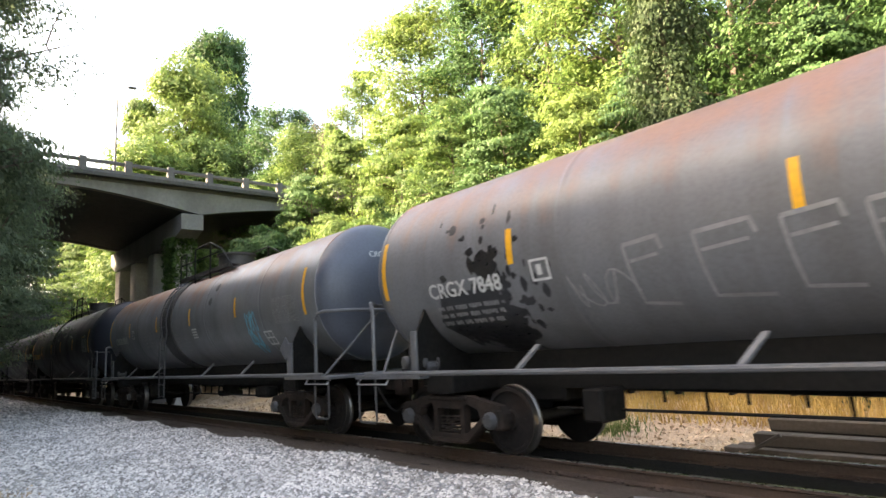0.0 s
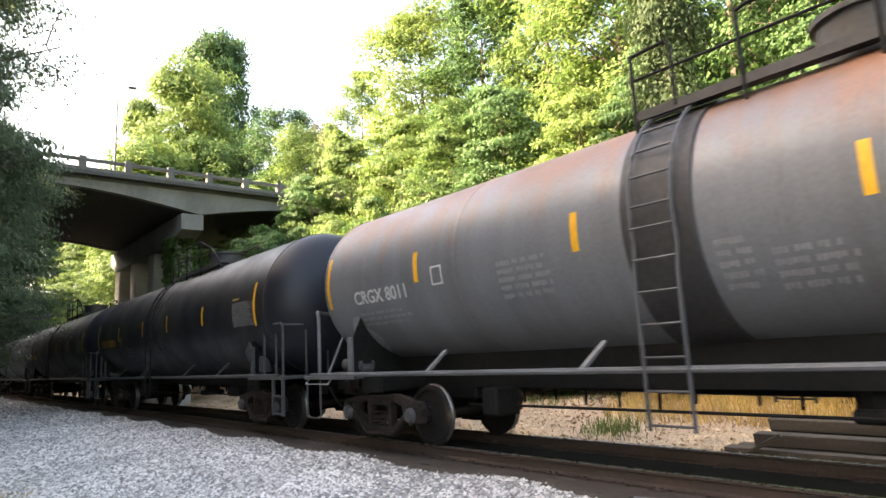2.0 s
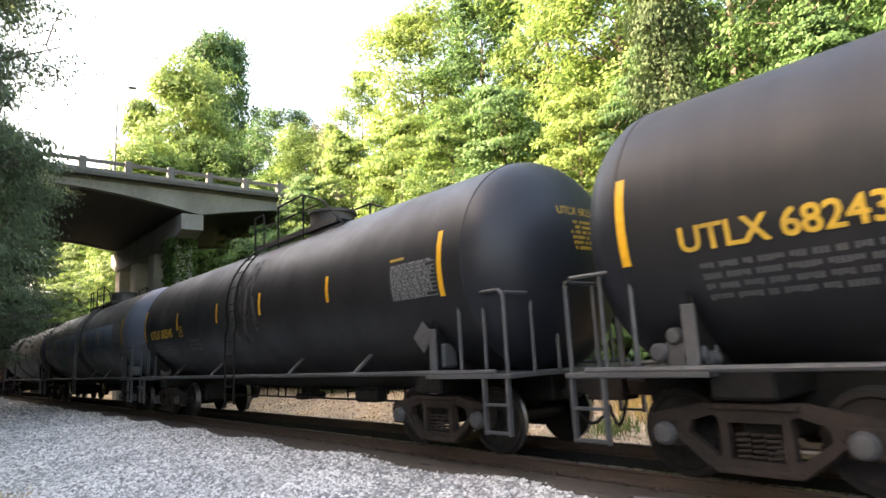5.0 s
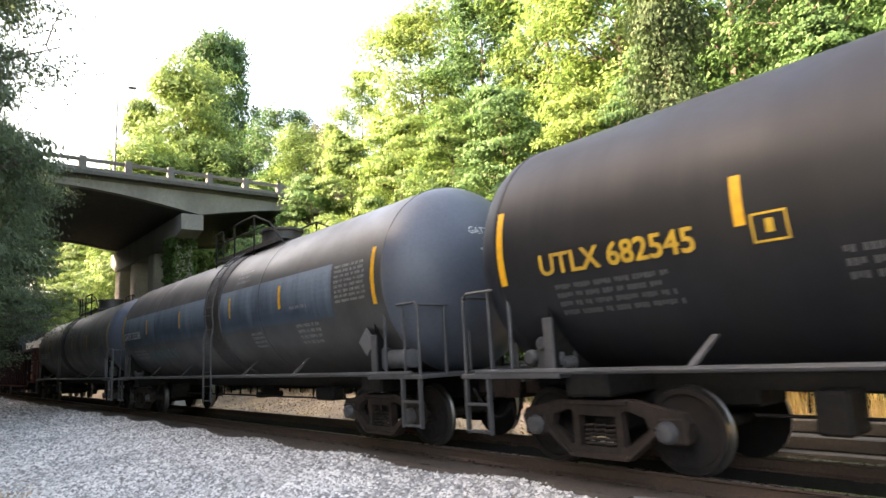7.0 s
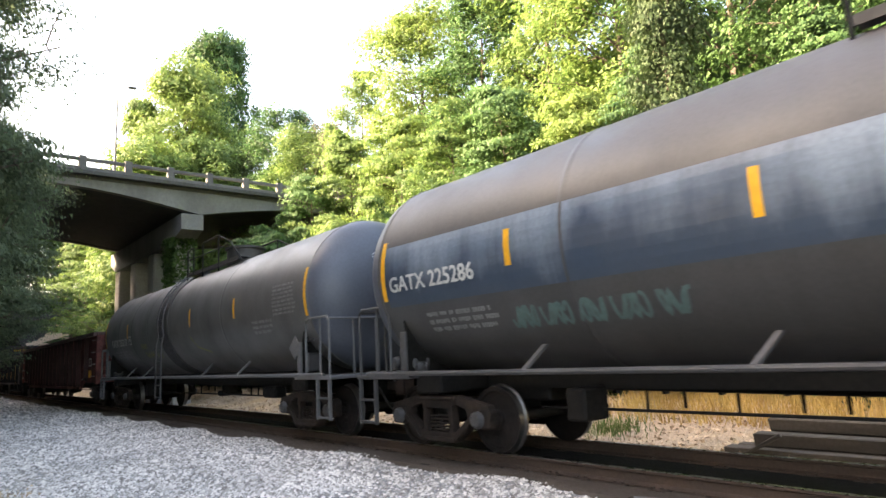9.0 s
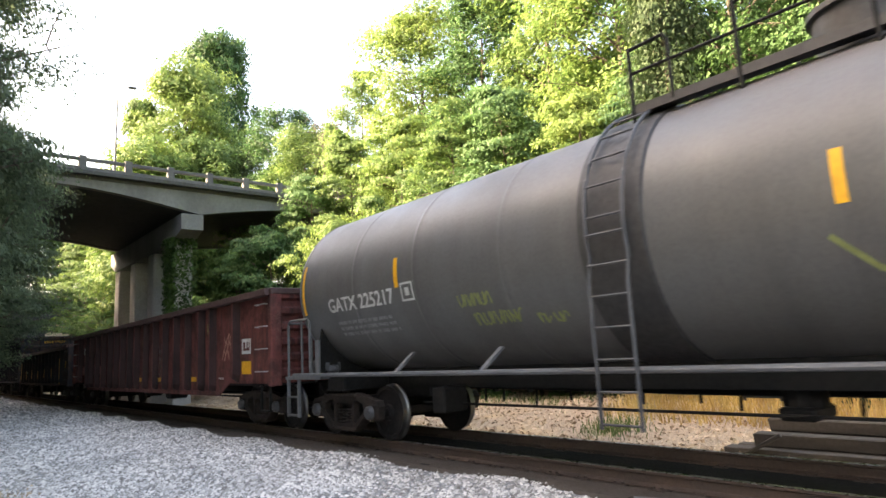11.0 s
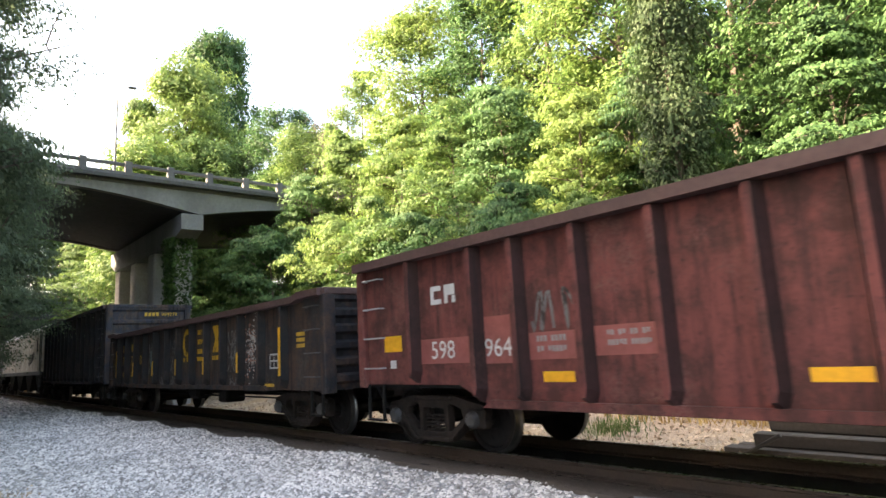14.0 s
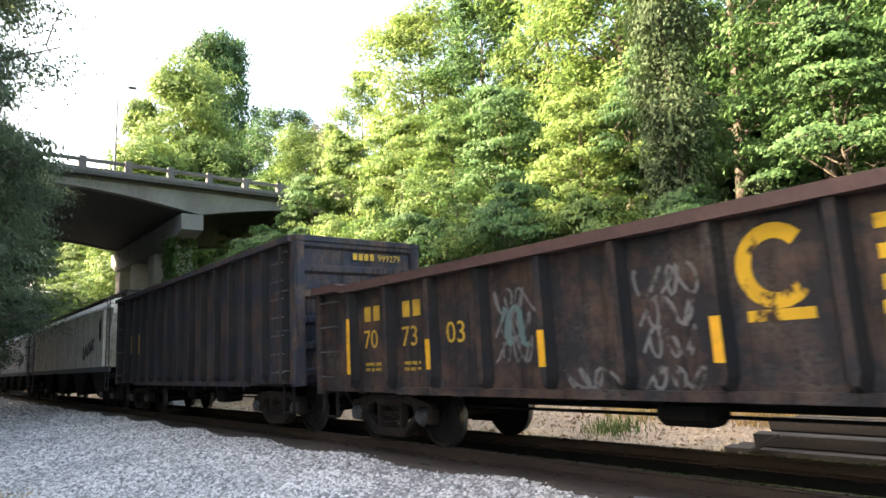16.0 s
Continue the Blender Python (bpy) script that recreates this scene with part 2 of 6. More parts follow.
# Tunnel soot; on the bridge soffit the same dark tone stands for shade.
M_TUNNEL = worn("sooty_tunnel_and_shaded_soffit", (0.055, 0.053, 0.05), (0.03, 0.029, 0.027), 0.95, fine=5, bumps=0.8, dist=0.05)
M_BARK = worn("grey_bark", (0.11, 0.085, 0.065), (0.055, 0.043, 0.035), 0.9, fine=20, stretch=(3, 3, 0.4), bumps=0.9, dist=0.03)
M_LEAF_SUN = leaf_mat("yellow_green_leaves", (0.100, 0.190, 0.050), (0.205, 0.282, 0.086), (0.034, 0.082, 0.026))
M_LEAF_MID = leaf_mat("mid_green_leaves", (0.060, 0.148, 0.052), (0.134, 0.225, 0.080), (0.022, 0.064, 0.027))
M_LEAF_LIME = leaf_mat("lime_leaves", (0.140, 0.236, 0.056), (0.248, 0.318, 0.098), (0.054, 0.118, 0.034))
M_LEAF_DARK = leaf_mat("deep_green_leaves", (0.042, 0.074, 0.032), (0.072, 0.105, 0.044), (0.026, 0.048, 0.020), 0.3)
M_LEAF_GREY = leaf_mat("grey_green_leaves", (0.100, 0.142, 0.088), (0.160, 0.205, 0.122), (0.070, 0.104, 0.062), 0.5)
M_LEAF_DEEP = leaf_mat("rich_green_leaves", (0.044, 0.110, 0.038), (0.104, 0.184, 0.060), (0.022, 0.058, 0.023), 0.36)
M_OVERSPRAY = worn("pale_overspray", (0.30, 0.30, 0.31), (0.20, 0.20, 0.205), 0.6, scale=5)
M_CHALK = flaking("chalky_spray_paint", (0.15, 0.145, 0.14), (0.035, 0.028, 0.025), 7, 0.50)
M_EMBLEM = flaking("flaked_yellow_paint", (0.66, 0.37, 0.03), (0.045, 0.027, 0.018), 3.2, 0.525)
M_WHITEFLAKE = flaking("flaked_white_paint", (0.50, 0.47, 0.44), (0.040, 0.026, 0.022), 6, 0.54)
M_PINKFLAKE = flaking("flaked_pink_paint", (0.42, 0.21, 0.15), (0.040, 0.022, 0.018), 6, 0.52)
M_IVY = leaf_mat("ivy_leaves", (0.05, 0.10, 0.025), (0.09, 0.15, 0.04), (0.03, 0.06, 0.018), 0.25)
for dull in (M_TANK_BLACK, M_HEADBLK, M_BLKGON, M_NAVYGON):
    dull.node_tree.nodes["Principled BSDF"].inputs["Specular IOR Level"].default_value = 0.32 if dull in (M_TANK_BLACK, M_HEADBLK) else 0.2
for sooty in (M_TRUCK, M_WHEEL, M_FRAME, M_RAIL, M_TIE, M_BED, M_OILSHADE):      # oily dust takes the gloss away
    sooty.node_tree.nodes["Principled BSDF"].inputs["Specular IOR Level"].default_value = 0.15


# ---- mesh helpers ----
def mesh_from(name, bm, material, smooth=None):
    me = bpy.data.meshes.new(name)
    bm.normal_update()
    bm.to_mesh(me)
    bm.free()
    for m in (material if isinstance(material, (list, tuple)) else [material]):
        me.materials.append(m)
    if smooth is not None:
        me.shade_smooth()
        if smooth:
            me.set_sharp_from_angle(angle=radians(smooth))
    return me


def part(name, bm, material, parent, label="", smooth=None, at=None):
    """One mesh object under a thing or a part."""
    ob = new(name, mesh_from(name, bm, material, smooth) if isinstance(bm, bmesh.types.BMesh) else bm)
    ob.parent = parent
    if at is not None:
        ob.matrix_basis = at
    if label:
        ob["label"] = label
    if name in ("small_lettering", "graffiti", "data_panel", "paint_spill", "stains"):
        ob["kind"] = "stuff"
    return ob


def thing(name, label, category, group="", kind="", at=None):
    ob = new(name)
    ob.empty_display_size = 0.3
    if at is not None:
        ob.matrix_basis = at
    return tagged(ob, label, category, group, kind)


def box(bm, x0, x1, y0, y1, z0, z1, bev=0.0):
    vs = [bm.verts.new((x, y, z)) for x in (x0, x1) for y in (y0, y1) for z in (z0, z1)]
    fs = [bm.faces.new([vs[i] for i in f]) for f in ((0, 1, 3, 2), (4, 6, 7, 5), (0, 4, 5, 1), (2, 3, 7, 6), (0, 2, 6, 4), (1, 5, 7, 3))]
    if bev:
        bmesh.ops.bevel(bm, geom=list({e for f in fs for e in f.edges}), offset=bev, segments=1, affect="EDGES")
    return bm


def tube(bm, pts, r, seg=8, closed=False):
    """A round bar along a line of points."""
    pts = [Vector(p) for p in pts]
    rings = []
    n = len(pts)
    for i, p in enumerate(pts):
        d = ((pts[min(i + 1, n - 1)] - p).normalized() + (p - pts[max(i - 1, 0)]).normalized()).normalized()
        up = Vector((0, 0, 1)) if abs(d.z) < 0.9 else Vector((1, 0, 0))
        a = d.cross(up).normalized()
        b = d.cross(a)
        rr = r[i] if isinstance(r, (list, tuple)) else r
        rings.append([bm.verts.new(p + rr * (math.cos(k * 2 * math.pi / seg) * a + math.sin(k * 2 * math.pi / seg) * b)) for k in range(seg)])
    for q, w in zip(rings, rings[1:]):
        for k in range(seg):
            bm.faces.new((q[k], q[(k + 1) % seg], w[(k + 1) % seg], w[k]))
    bm.faces.new(rings[0][::-1])
    bm.faces.new(rings[-1])
    return bm


def prism(bm, outline, axis, a, b):
    """A polygon extruded from a to b along an axis: outline in (x, z) for 'y', (y, z) for 'x', (x, y) for 'z'."""
    put = {"y": lambda u, v, w: (u, w, v), "x": lambda u, v, w: (w, u, v), "z": lambda u, v, w: (u, v, w)}[axis]
    p = [bm.verts.new(put(u, v, a)) for u, v in outline]
    q = [bm.verts.new(put(u, v, b)) for u, v in outline]
    bm.faces.new(p)
    bm.faces.new(q[::-1])
    for i in range(len(p)):
        j = (i + 1) % len(p)
        bm.faces.new((p[i], q[i], q[j], p[j]))
    return bm


def spin_x(bm, profile, zc, seg=64, mats=None):
    """A shape turned about the x axis at height zc; profile of (x, r)."""
    rings = []
    for x, r in profile:
        if r < 1e-4:
            rings.append([bm.verts.new((x, 0, zc))] * seg)
        else:
            rings.append([bm.verts.new((x, r * math.cos(k * 2 * math.pi / seg), zc + r * math.sin(k * 2 * math.pi / seg))) for k in range(seg)])
    for i, (q, w) in enumerate(zip(rings, rings[1:])):
        for k in range(seg):
            f = list(dict.fromkeys((q[k], w[k], w[(k + 1) % seg], q[(k + 1) % seg])))
            if len(f) > 2:
                f = bm.faces.new(f)
                if mats:
                    f.material_index = mats[i]
    return bm


def spin_y(bm, profile, cx, cz, seg=28):
    """A shape turned about a cross axis (y) at (cx, cz); profile of (y, r)."""
    rings = []
    for y, r in profile:
        rings.append([bm.verts.new((cx + r * math.cos(k * 2 * math.pi / seg), y, cz + r * math.sin(k * 2 * math.pi / seg))) for k in range(seg)])
    for q, w in zip(rings, rings[1:]):
        for k in range(seg):
            bm.faces.new((q[k], q[(k + 1) % seg], w[(k + 1) % seg], w[k]))
    bm.faces.new(rings[0][::-1])
    bm.faces.new(rings[-1])
    return bm


def letters(body, size):
    """The outlines of a line of writing as flat faces: (points, faces)."""
    cu = bpy.data.curves.new("writing", "FONT")
    cu.body, cu.size, cu.resolution_u = body, size, 3
    ob = new("writing", cu)
    bpy.context.view_layer.update()
    me = bpy.data.meshes.new_from_object(ob.evaluated_get(bpy.context.evaluated_depsgraph_get()))
    bpy.data.objects.remove(ob)
    bpy.data.curves.remove(cu)
    out = [tuple(v.co) for v in me.vertices], [tuple(p.vertices) for p in me.polygons]
    bpy.data.meshes.remove(me)
    return out


def wrapped(bm, pts, faces, place):
    vs = [bm.verts.new(place(x, z)) for x, z, *_ in pts]
    for f in faces:
        try:
            bm.faces.new([vs[i] for i in f])
        except ValueError:
            pass
    return bm


def patch(bm, x0, x1, z0, z1, place, nx=1, nz=4):
    g = [[bm.verts.new(place(x0 + (x1 - x0) * i / nx, z0 + (z1 - z0) * j / nz)) for j in range(nz + 1)] for i in range(nx + 1)]
    for i in range(nx):
        for j in range(nz):
            bm.faces.new((g[i][j], g[i + 1][j], g[i + 1][j + 1], g[i][j + 1]))
    return bm


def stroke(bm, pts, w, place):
    """A sprayed line: a ribbon of width w through points (x, z) on a surface."""
    last = None
    fine = [pts[0]]
    for (x0, z0), (x1, z1) in zip(pts, pts[1:]):
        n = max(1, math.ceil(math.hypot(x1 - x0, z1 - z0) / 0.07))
        fine += [(x0 + (x1 - x0) * k / n, z0 + (z1 - z0) * k / n) for k in range(1, n + 1)]
    pts = fine
    for i, (x, z) in enumerate(pts):
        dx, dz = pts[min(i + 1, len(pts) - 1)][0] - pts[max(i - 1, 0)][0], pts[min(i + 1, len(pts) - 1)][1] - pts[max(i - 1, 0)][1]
        d = math.hypot(dx, dz) or 1
        nx, nz = -dz / d * w / 2, dx / d * w / 2
        pair = bm.verts.new(place(x + nx, z + nz)), bm.verts.new(place(x - nx, z - nz))
        if last:
            bm.faces.new((last[0], last[1], pair[1], pair[0]))
        last = pair
    return bm


def scrawl(bm, rng, x, z, w, h, width, place, loops=3):
    """A loose spray scribble that fills a box."""
    n = 12 * loops
    ph = rng.uniform(0, 6)
    pts = []
    for i in range(n + 1):
        u = i / n
        pts.append((x + w * (0.5 + 0.5 * (0.75 * (2 * u - 1) + 0.28 * math.sin(ph + u * 6.28 * loops))), z + h * (0.5 + 0.48 * math.sin(ph * 2 + u * 6.28 * loops * 1.35 + math.sin(u * 9)))))
    return stroke(bm, pts, width, place)


def blob(bm, rng, x, z, rx, rz, place):
    """A ragged blot that follows its surface."""
    n, k = 11, (1 if max(rx, rz) < 0.14 else 5)
    edge = [(rx * rng.uniform(0.72, 1.2) * math.cos(q * 6.283 / n), rz * rng.uniform(0.72, 1.2) * math.sin(q * 6.283 / n)) for q in range(n)]
    mid = bm.verts.new(place(x, z))
    last = None
    for r in range(1, k + 1):
        ring = [bm.verts.new(place(x + u * r / k, z + v * r / k)) for u, v in edge]
        for q in range(n):
            w = (q + 1) % n
            bm.faces.new((mid, ring[q], ring[w]) if last is None else (last[q], ring[q], ring[w], last[w]))
        last = ring
    return bm


# ---- rolling stock ----
WHEELS = []          # (wheelset, place on its car, wheel radius), turned in motions()
CARS = []            # (car, its place along the track at the start)
R_WHEEL = 0.457


def wheel_mesh():
    bm = bmesh.new()
    for s in (-1, 1):
        prof = [(0.68, 0.482), (0.71, 0.480), (0.725, 0.462), (0.745, 0.457), (0.815, 0.452), (0.82, 0.395), (0.79, 0.375), (0.765, 0.20), (0.785, 0.14), (0.83, 0.13), (0.83, 0.07)]
        spin_y(bm, [(s * y, r) for y, r in prof][::s], 0, 0, 36)
    spin_y(bm, [(-1.0, 0.075), (1.0, 0.075)], 0, 0, 14)
    for f in bm.faces:
        c = f.calc_center_median()
        if abs(c.y) < 0.816 and math.hypot(c.x, c.z) > 0.44 and abs(c.y) > 0.67:
            f.material_index = 1
    for s in (-1, 1):                       # casting marks that show the turning
        for k in range(3):
            a = k * 2.094
            box(bm, 0.28 * math.cos(a) - 0.035, 0.28 * math.cos(a) + 0.035, s * 0.775 - 0.012, s * 0.775 + 0.012, 0.28 * math.sin(a) - 0.03, 0.28 * math.sin(a) + 0.03)
    return mesh_from("wheelset", bm, [M_WHEEL, M_TREAD], 40)


def side_frame_mesh():
    """Cast three-piece truck side frame with two windows."""
    bm = bmesh.new()
    out = [(-1.12, 0.58), (-1.06, 0.68), (-0.78, 0.73), (-0.45, 0.80), (0.45, 0.80), (0.78, 0.73), (1.06, 0.68), (1.12, 0.58), (1.08, 0.44),
           (0.72, 0.44), (0.66, 0.36), (0.38, 0.15), (-0.38, 0.15), (-0.66, 0.36), (-0.72, 0.44), (-1.08, 0.44)]
    holes = [[(-0.66, 0.50), (-0.62, 0.62), (-0.40, 0.69), (-0.33, 0.66), (-0.33, 0.30), (-0.38, 0.29)], [(0.66, 0.50), (0.38, 0.29), (0.33, 0.30), (0.33, 0.66), (0.40, 0.69), (0.62, 0.62)], [(-0.25, 0.28), (-0.25, 0.62), (0.25, 0.62), (0.25, 0.28)]]
    vs = []
    for loop in [out] + holes:
        ring = [bm.verts.new((u, 0, v)) for u, v in loop]
        vs.append([bm.edges.new((ring[i], ring[(i + 1) % len(ring)])) for i in range(len(ring))])
    made = bmesh.ops.triangle_fill(bm, use_beauty=True, use_dissolve=False, edges=[e for l in vs for e in l])
    faces = [f for f in made["geom"] if isinstance(f, bmesh.types.BMFace)]
    ext = bmesh.ops.extrude_face_region(bm, geom=faces)
    bmesh.ops.translate(bm, vec=(0, -0.13, 0), verts=[v for v in ext["geom"] if isinstance(v, bmesh.types.BMVert)])
    for x0, x1, z0, z1 in ((-0.38, 0.38, 0.15, 0.21), (-0.42, 0.42, 0.74, 0.80)):         # flanges
        box(bm, x0, x1, -0.17, 0.04, z0, z1, 0.012)
    for s in (-1, 1):
        prism(bm, [(s * 0.36, 0.16), (s * 0.44, 0.20), (s * 0.78, 0.47), (s * 0.72, 0.52)], "y", -0.165, 0.03)
        box(bm, s * 0.92 - 0.17, s * 0.92 + 0.17, -0.15, 0.03, 0.36, 0.64, 0.03)
    bmesh.ops.recalc_face_normals(bm, faces=bm.faces)
    return mesh_from("side_frame", bm, M_TRUCK)


def spring_mesh():
    bm = bmesh.new()
    for cx in (-0.14, 0.0, 0.14):
        for k in range(5):
            pts = [(cx + 0.06 * math.cos(a), -0.06 + 0.055 * math.sin(a), 0.29 + k * 0.05 + 0.025 * i / 8) for i, a in enumerate([j * 6.283 / 8 for j in range(9)])]
            tube(bm, pts, 0.017, 5)
    return mesh_from("spring", bm, M_TRUCK, 40)


def cap_mesh():
    bm = bmesh.new()
    spin_y(bm, [(-0.06, 0.06), (-0.055, 0.09), (-0.02, 0.115), (0.03, 0.12)], 0, 0, 16)
    for k in range(3):
        a = k * 2.094 + 0.5
        spin_y(bm, [(-0.075, 0.014), (-0.04, 0.014)], 0.072 * math.cos(a), 0.072 * math.sin(a), 6)
    return mesh_from("bearing_cap", bm, M_DULL, 35)


ME_WHEEL, ME_FRAME, ME_SPRING, ME_CAP = wheel_mesh(), side_frame_mesh(), spring_mesh(), cap_mesh()


def add_trucks(car, offsets):
    for o in offsets:
        for s in (-1, 1):
            fr = part("side_frame", ME_FRAME, None, car, at=pose(o, s * 1.02, 0, 0, 0, 0 if s < 0 else 180))
            part("spring_nest", ME_SPRING, None, fr)
            for w in (-0.89, 0.89):
                part("bearing_cap", ME_CAP, None, fr, at=pose(w, -0.17, 0.487))
        bm = bmesh.new()
        box(bm, o - 0.2, o + 0.2, -1.0, 1.0, 0.42, 0.72, 0.04)
        box(bm, o - 0.55, o - 0.45, -0.9, 0.9, 0.30, 0.42, 0.02)
        box(bm, o + 0.45, o + 0.55, -0.9, 0.9, 0.30, 0.42, 0.02)
        part("truck_bolster", bm, M_FRAME, car)
        for w in (-0.89, 0.89):
            ws = part("wheelset", ME_WHEEL, None, car, at=pose(o + w, 0, R_WHEEL))
            WHEELS.append((ws, o + w))


def add_coupler(car, x, s):
    """Knuckle coupler at the end x that points along s."""
    bm = bmesh.new()
    box(bm, min(x - s * 0.75, x - s * 0.2), max(x - s * 0.75, x - s * 0.2), -0.09, 0.09, 0.76, 0.96, 0.02)
    prism(bm, [(x - s * 0.28, -0.2), (x - s * 0.02, -0.22), (x + s * 0.06, -0.10), (x - s * 0.05, 0.0), (x + s * 0.02, 0.14), (x - s * 0.08, 0.24), (x - s * 0.28, 0.15)], "z", 0.70, 1.02)
    bmesh.ops.recalc_face_normals(bm, faces=bm.faces)
    part("coupler", bm, M_TRUCK, car, "rusty knuckle coupler")
    bm = bmesh.new()
    pts = [(x - s * 0.5 + s * 0.5 * u, -0.42 + 0.3 * u, 0.85 - 0.45 * math.sin(u * 2.6)) for u in [i / 7 for i in range(8)]]
    tube(bm, pts, 0.025, 6)
    part("air_hose", bm, M_FRAME, car)


def bars(bm, rng, x, z, w, h, rows, place, fill=0.75):
    """Unreadable small writing: lines of narrow bars the size of its characters, in words."""
    for r in range(rows):
        zz = z - r * h * 1.75
        u, end = x, x + w * rng.uniform(0.78, 1.0)
        while u < end:
            for _ in range(rng.randint(2, 6)):
                if u < end:
                    patch(bm, u, u + 0.55 * h, zz - h * rng.choice((1.0, 1.0, 0.8)), zz, place, 1, 1)
                u += 0.82 * h
            u += h * (1.5 - fill)
    return bm


def tank_car(name, label, centre, half, shell, radius, zc, trucks, paint, rails, stripes, ends, ladder, band, seed, rings=(), dome=0.85, gear="", style="posts", bulge=0.62, nose=0.0, mark="CRGX 7848", brackets=(-4.85, -2.1, 2.05, 4.45)):
    """A tank car: tank with domed heads, running rails, saddles, end platforms, ladder, top platform and trucks."""
    rng = random.Random(seed)
    car = thing(name, label, "railway car", "cars of the train")
    CARS.append((car, centre))

    def skin(x, z, out=0.006):
        d = max(-radius, min(radius, z - zc))
        y = math.sqrt(max(radius * radius - d * d, 0))
        return (x, -y * (1 + out / radius), zc + d * (1 + out / radius))

    bm = bmesh.new()
    head = [(math.sin(a) * bulge, math.cos(a)) for a in [i * math.pi / 2 / 9 for i in range(10)]]
    prof = [(-shell, radius), (-shell + 0.05, radius)]
    for x in sorted(rings):
        prof += [(x - 0.08, radius), (x - 0.03, radius), (x - 0.015, radius + 0.007), (x + 0.015, radius + 0.007), (x + 0.03, radius), (x + 0.08, radius)]
    prof += [(shell + nose - 0.05, radius), (shell + nose, radius)]
    spin_x(bm, prof, zc, 72)
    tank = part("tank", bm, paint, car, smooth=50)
    for s in (-1, 1):
        bm = spin_x(bmesh.new(), [(s * (shell + dx) + max(0, s) * nose, radius * c) for dx, c in head][::s], zc, 72)
        # Heads take the paints that hold the sky's reflection.
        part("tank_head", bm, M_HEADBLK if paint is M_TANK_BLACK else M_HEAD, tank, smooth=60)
    ink = M_YPAINT if paint is M_TANK_BLACK else M_WHITE

    def on_head(y, z):
        d = min(0.98, math.hypot(y, z - zc) / radius)
        return (shell + nose + 0.012 + bulge * math.sqrt(1 - d * d), y, z)
    pts, faces = letters(mark, 0.17)
    part("number", wrapped(bmesh.new(), pts, faces, lambda u, v: on_head(-0.45 + u * 0.9, zc + 0.62 + v)), ink, tank)
    bm = bmesh.new()
    for r, (w0, w1) in enumerate(((0.25, 0.75), (0.28, 0.68), (0.18, 0.85), (0.2, 0.5), (0.2, 0.72), (0.22, 0.66))):
        y = w0
        while y < w1:
            patch(bm, y - 0.45, y - 0.415, zc + 0.49 - 0.075 * r, zc + 0.535 - 0.075 * r, on_head, 1, 1)
            y += 0.05 if rng.random() < 0.8 else 0.09
    part("small_lettering", bm, ink, tank)
    # seams where the heads are welded on
    for s in (-1, 1):
        bm = bmesh.new()
        xs = s * shell + max(0, s) * nose
        spin_x(bm, [(xs - 0.03, radius - 0.01), (xs - 0.02, radius + 0.008), (xs + 0.02, radius + 0.008), (xs + 0.03, radius - 0.01)], zc, 72)
        part("weld_seam", bm, paint, tank, smooth=50)
    for i, x in enumerate(stripes):
        tall = x in ends
        bm = patch(bmesh.new(), x - 0.05, x + 0.05, zc - (0.42 if tall else 0.22), zc + (0.50 if tall else 0.24), skin, 1, 8)
        part("reflective_stripe", bm, M_YELLOW, tank, "yellow reflective stripe")
    # jacket band with ladder
    if band:
        bm = bmesh.new()
        spin_x(bm, [(ladder - band, radius), (ladder - band + 0.02, radius + 0.03), (ladder + band - 0.02, radius + 0.03), (ladder + band, radius)], zc, 72)
        part("jacket_band", bm, M_JACKET, tank, "soot-stained band round the tank", 50)
    for s in (-1, 1):
        bm = bmesh.new()
        path = [(s * (radius + 0.10) * math.cos(a), zc + (radius + 0.10) * math.sin(a)) for a in [radians(d) for d in range(-20, 82, 8)]]
        path = [(s * (radius + 0.12), 0.55), (s * (radius + 0.12), zc - 0.6)] + path[1:]
        steel = M_DULL if paint is not M_TANK_BLACK else M_FRAME
        steps = part("ladder", tube(bm, [(ladder - 0.24, y, z) for y, z in path], 0.022, 6), steel, car, smooth=40)
        part("stile", tube(bmesh.new(), [(ladder + 0.24, y, z) for y, z in path], 0.022, 6), steel, steps, smooth=40)
        rungs = [(s * (radius + 0.12), 0.6 + 0.33 * k) for k in range(int((zc + 0.3 - 0.6) / 0.33))]
        rungs += [(s * (radius + 0.10) * math.cos(radians(d)), zc + (radius + 0.10) * math.sin(radians(d))) for d in range(4, 80, 13)]
        for y, z in rungs:
            part("rung", tube(bmesh.new(), [(ladder - 0.24, y, z), (ladder + 0.24, y, z)], 0.014, 6), steel, steps, smooth=40)
    # top works
    top = zc + radius
    bm = bmesh.new()
    n = 28
    for r0, z0, z1 in ((0.50, top - 0.15, top + 0.40), (0.55, top + 0.40, top + 0.46), (0.20, top + 0.46, top + 0.50)):
        prism(bm, [(dome + r0 * math.cos(k * 6.283 / n), r0 * math.sin(k * 6.283 / n)) for k in range(n)], "z", z0, z1)
    bmesh.ops.recalc_face_normals(bm, faces=bm.faces)
    part("manway_housing", bm, M_JACKET, tank, smooth=40)
    for s in (-1, 1):
        bm = bmesh.new()
        box(bm, dome - 2.2, dome + 1.6, s * 0.68 - 0.16, s * 0.68 + 0.16, top - 0.06, top - 0.02)
        part("top_platform", bm, M_JACKET, car)
        bm = bmesh.new()
        box(bm, dome - 2.2, dome + 1.6, s * 0.85 - 0.02, s * 0.85 + 0.02, top - 0.14, top - 0.04)
        part("platform_edge", bm, M_JACKET, car)
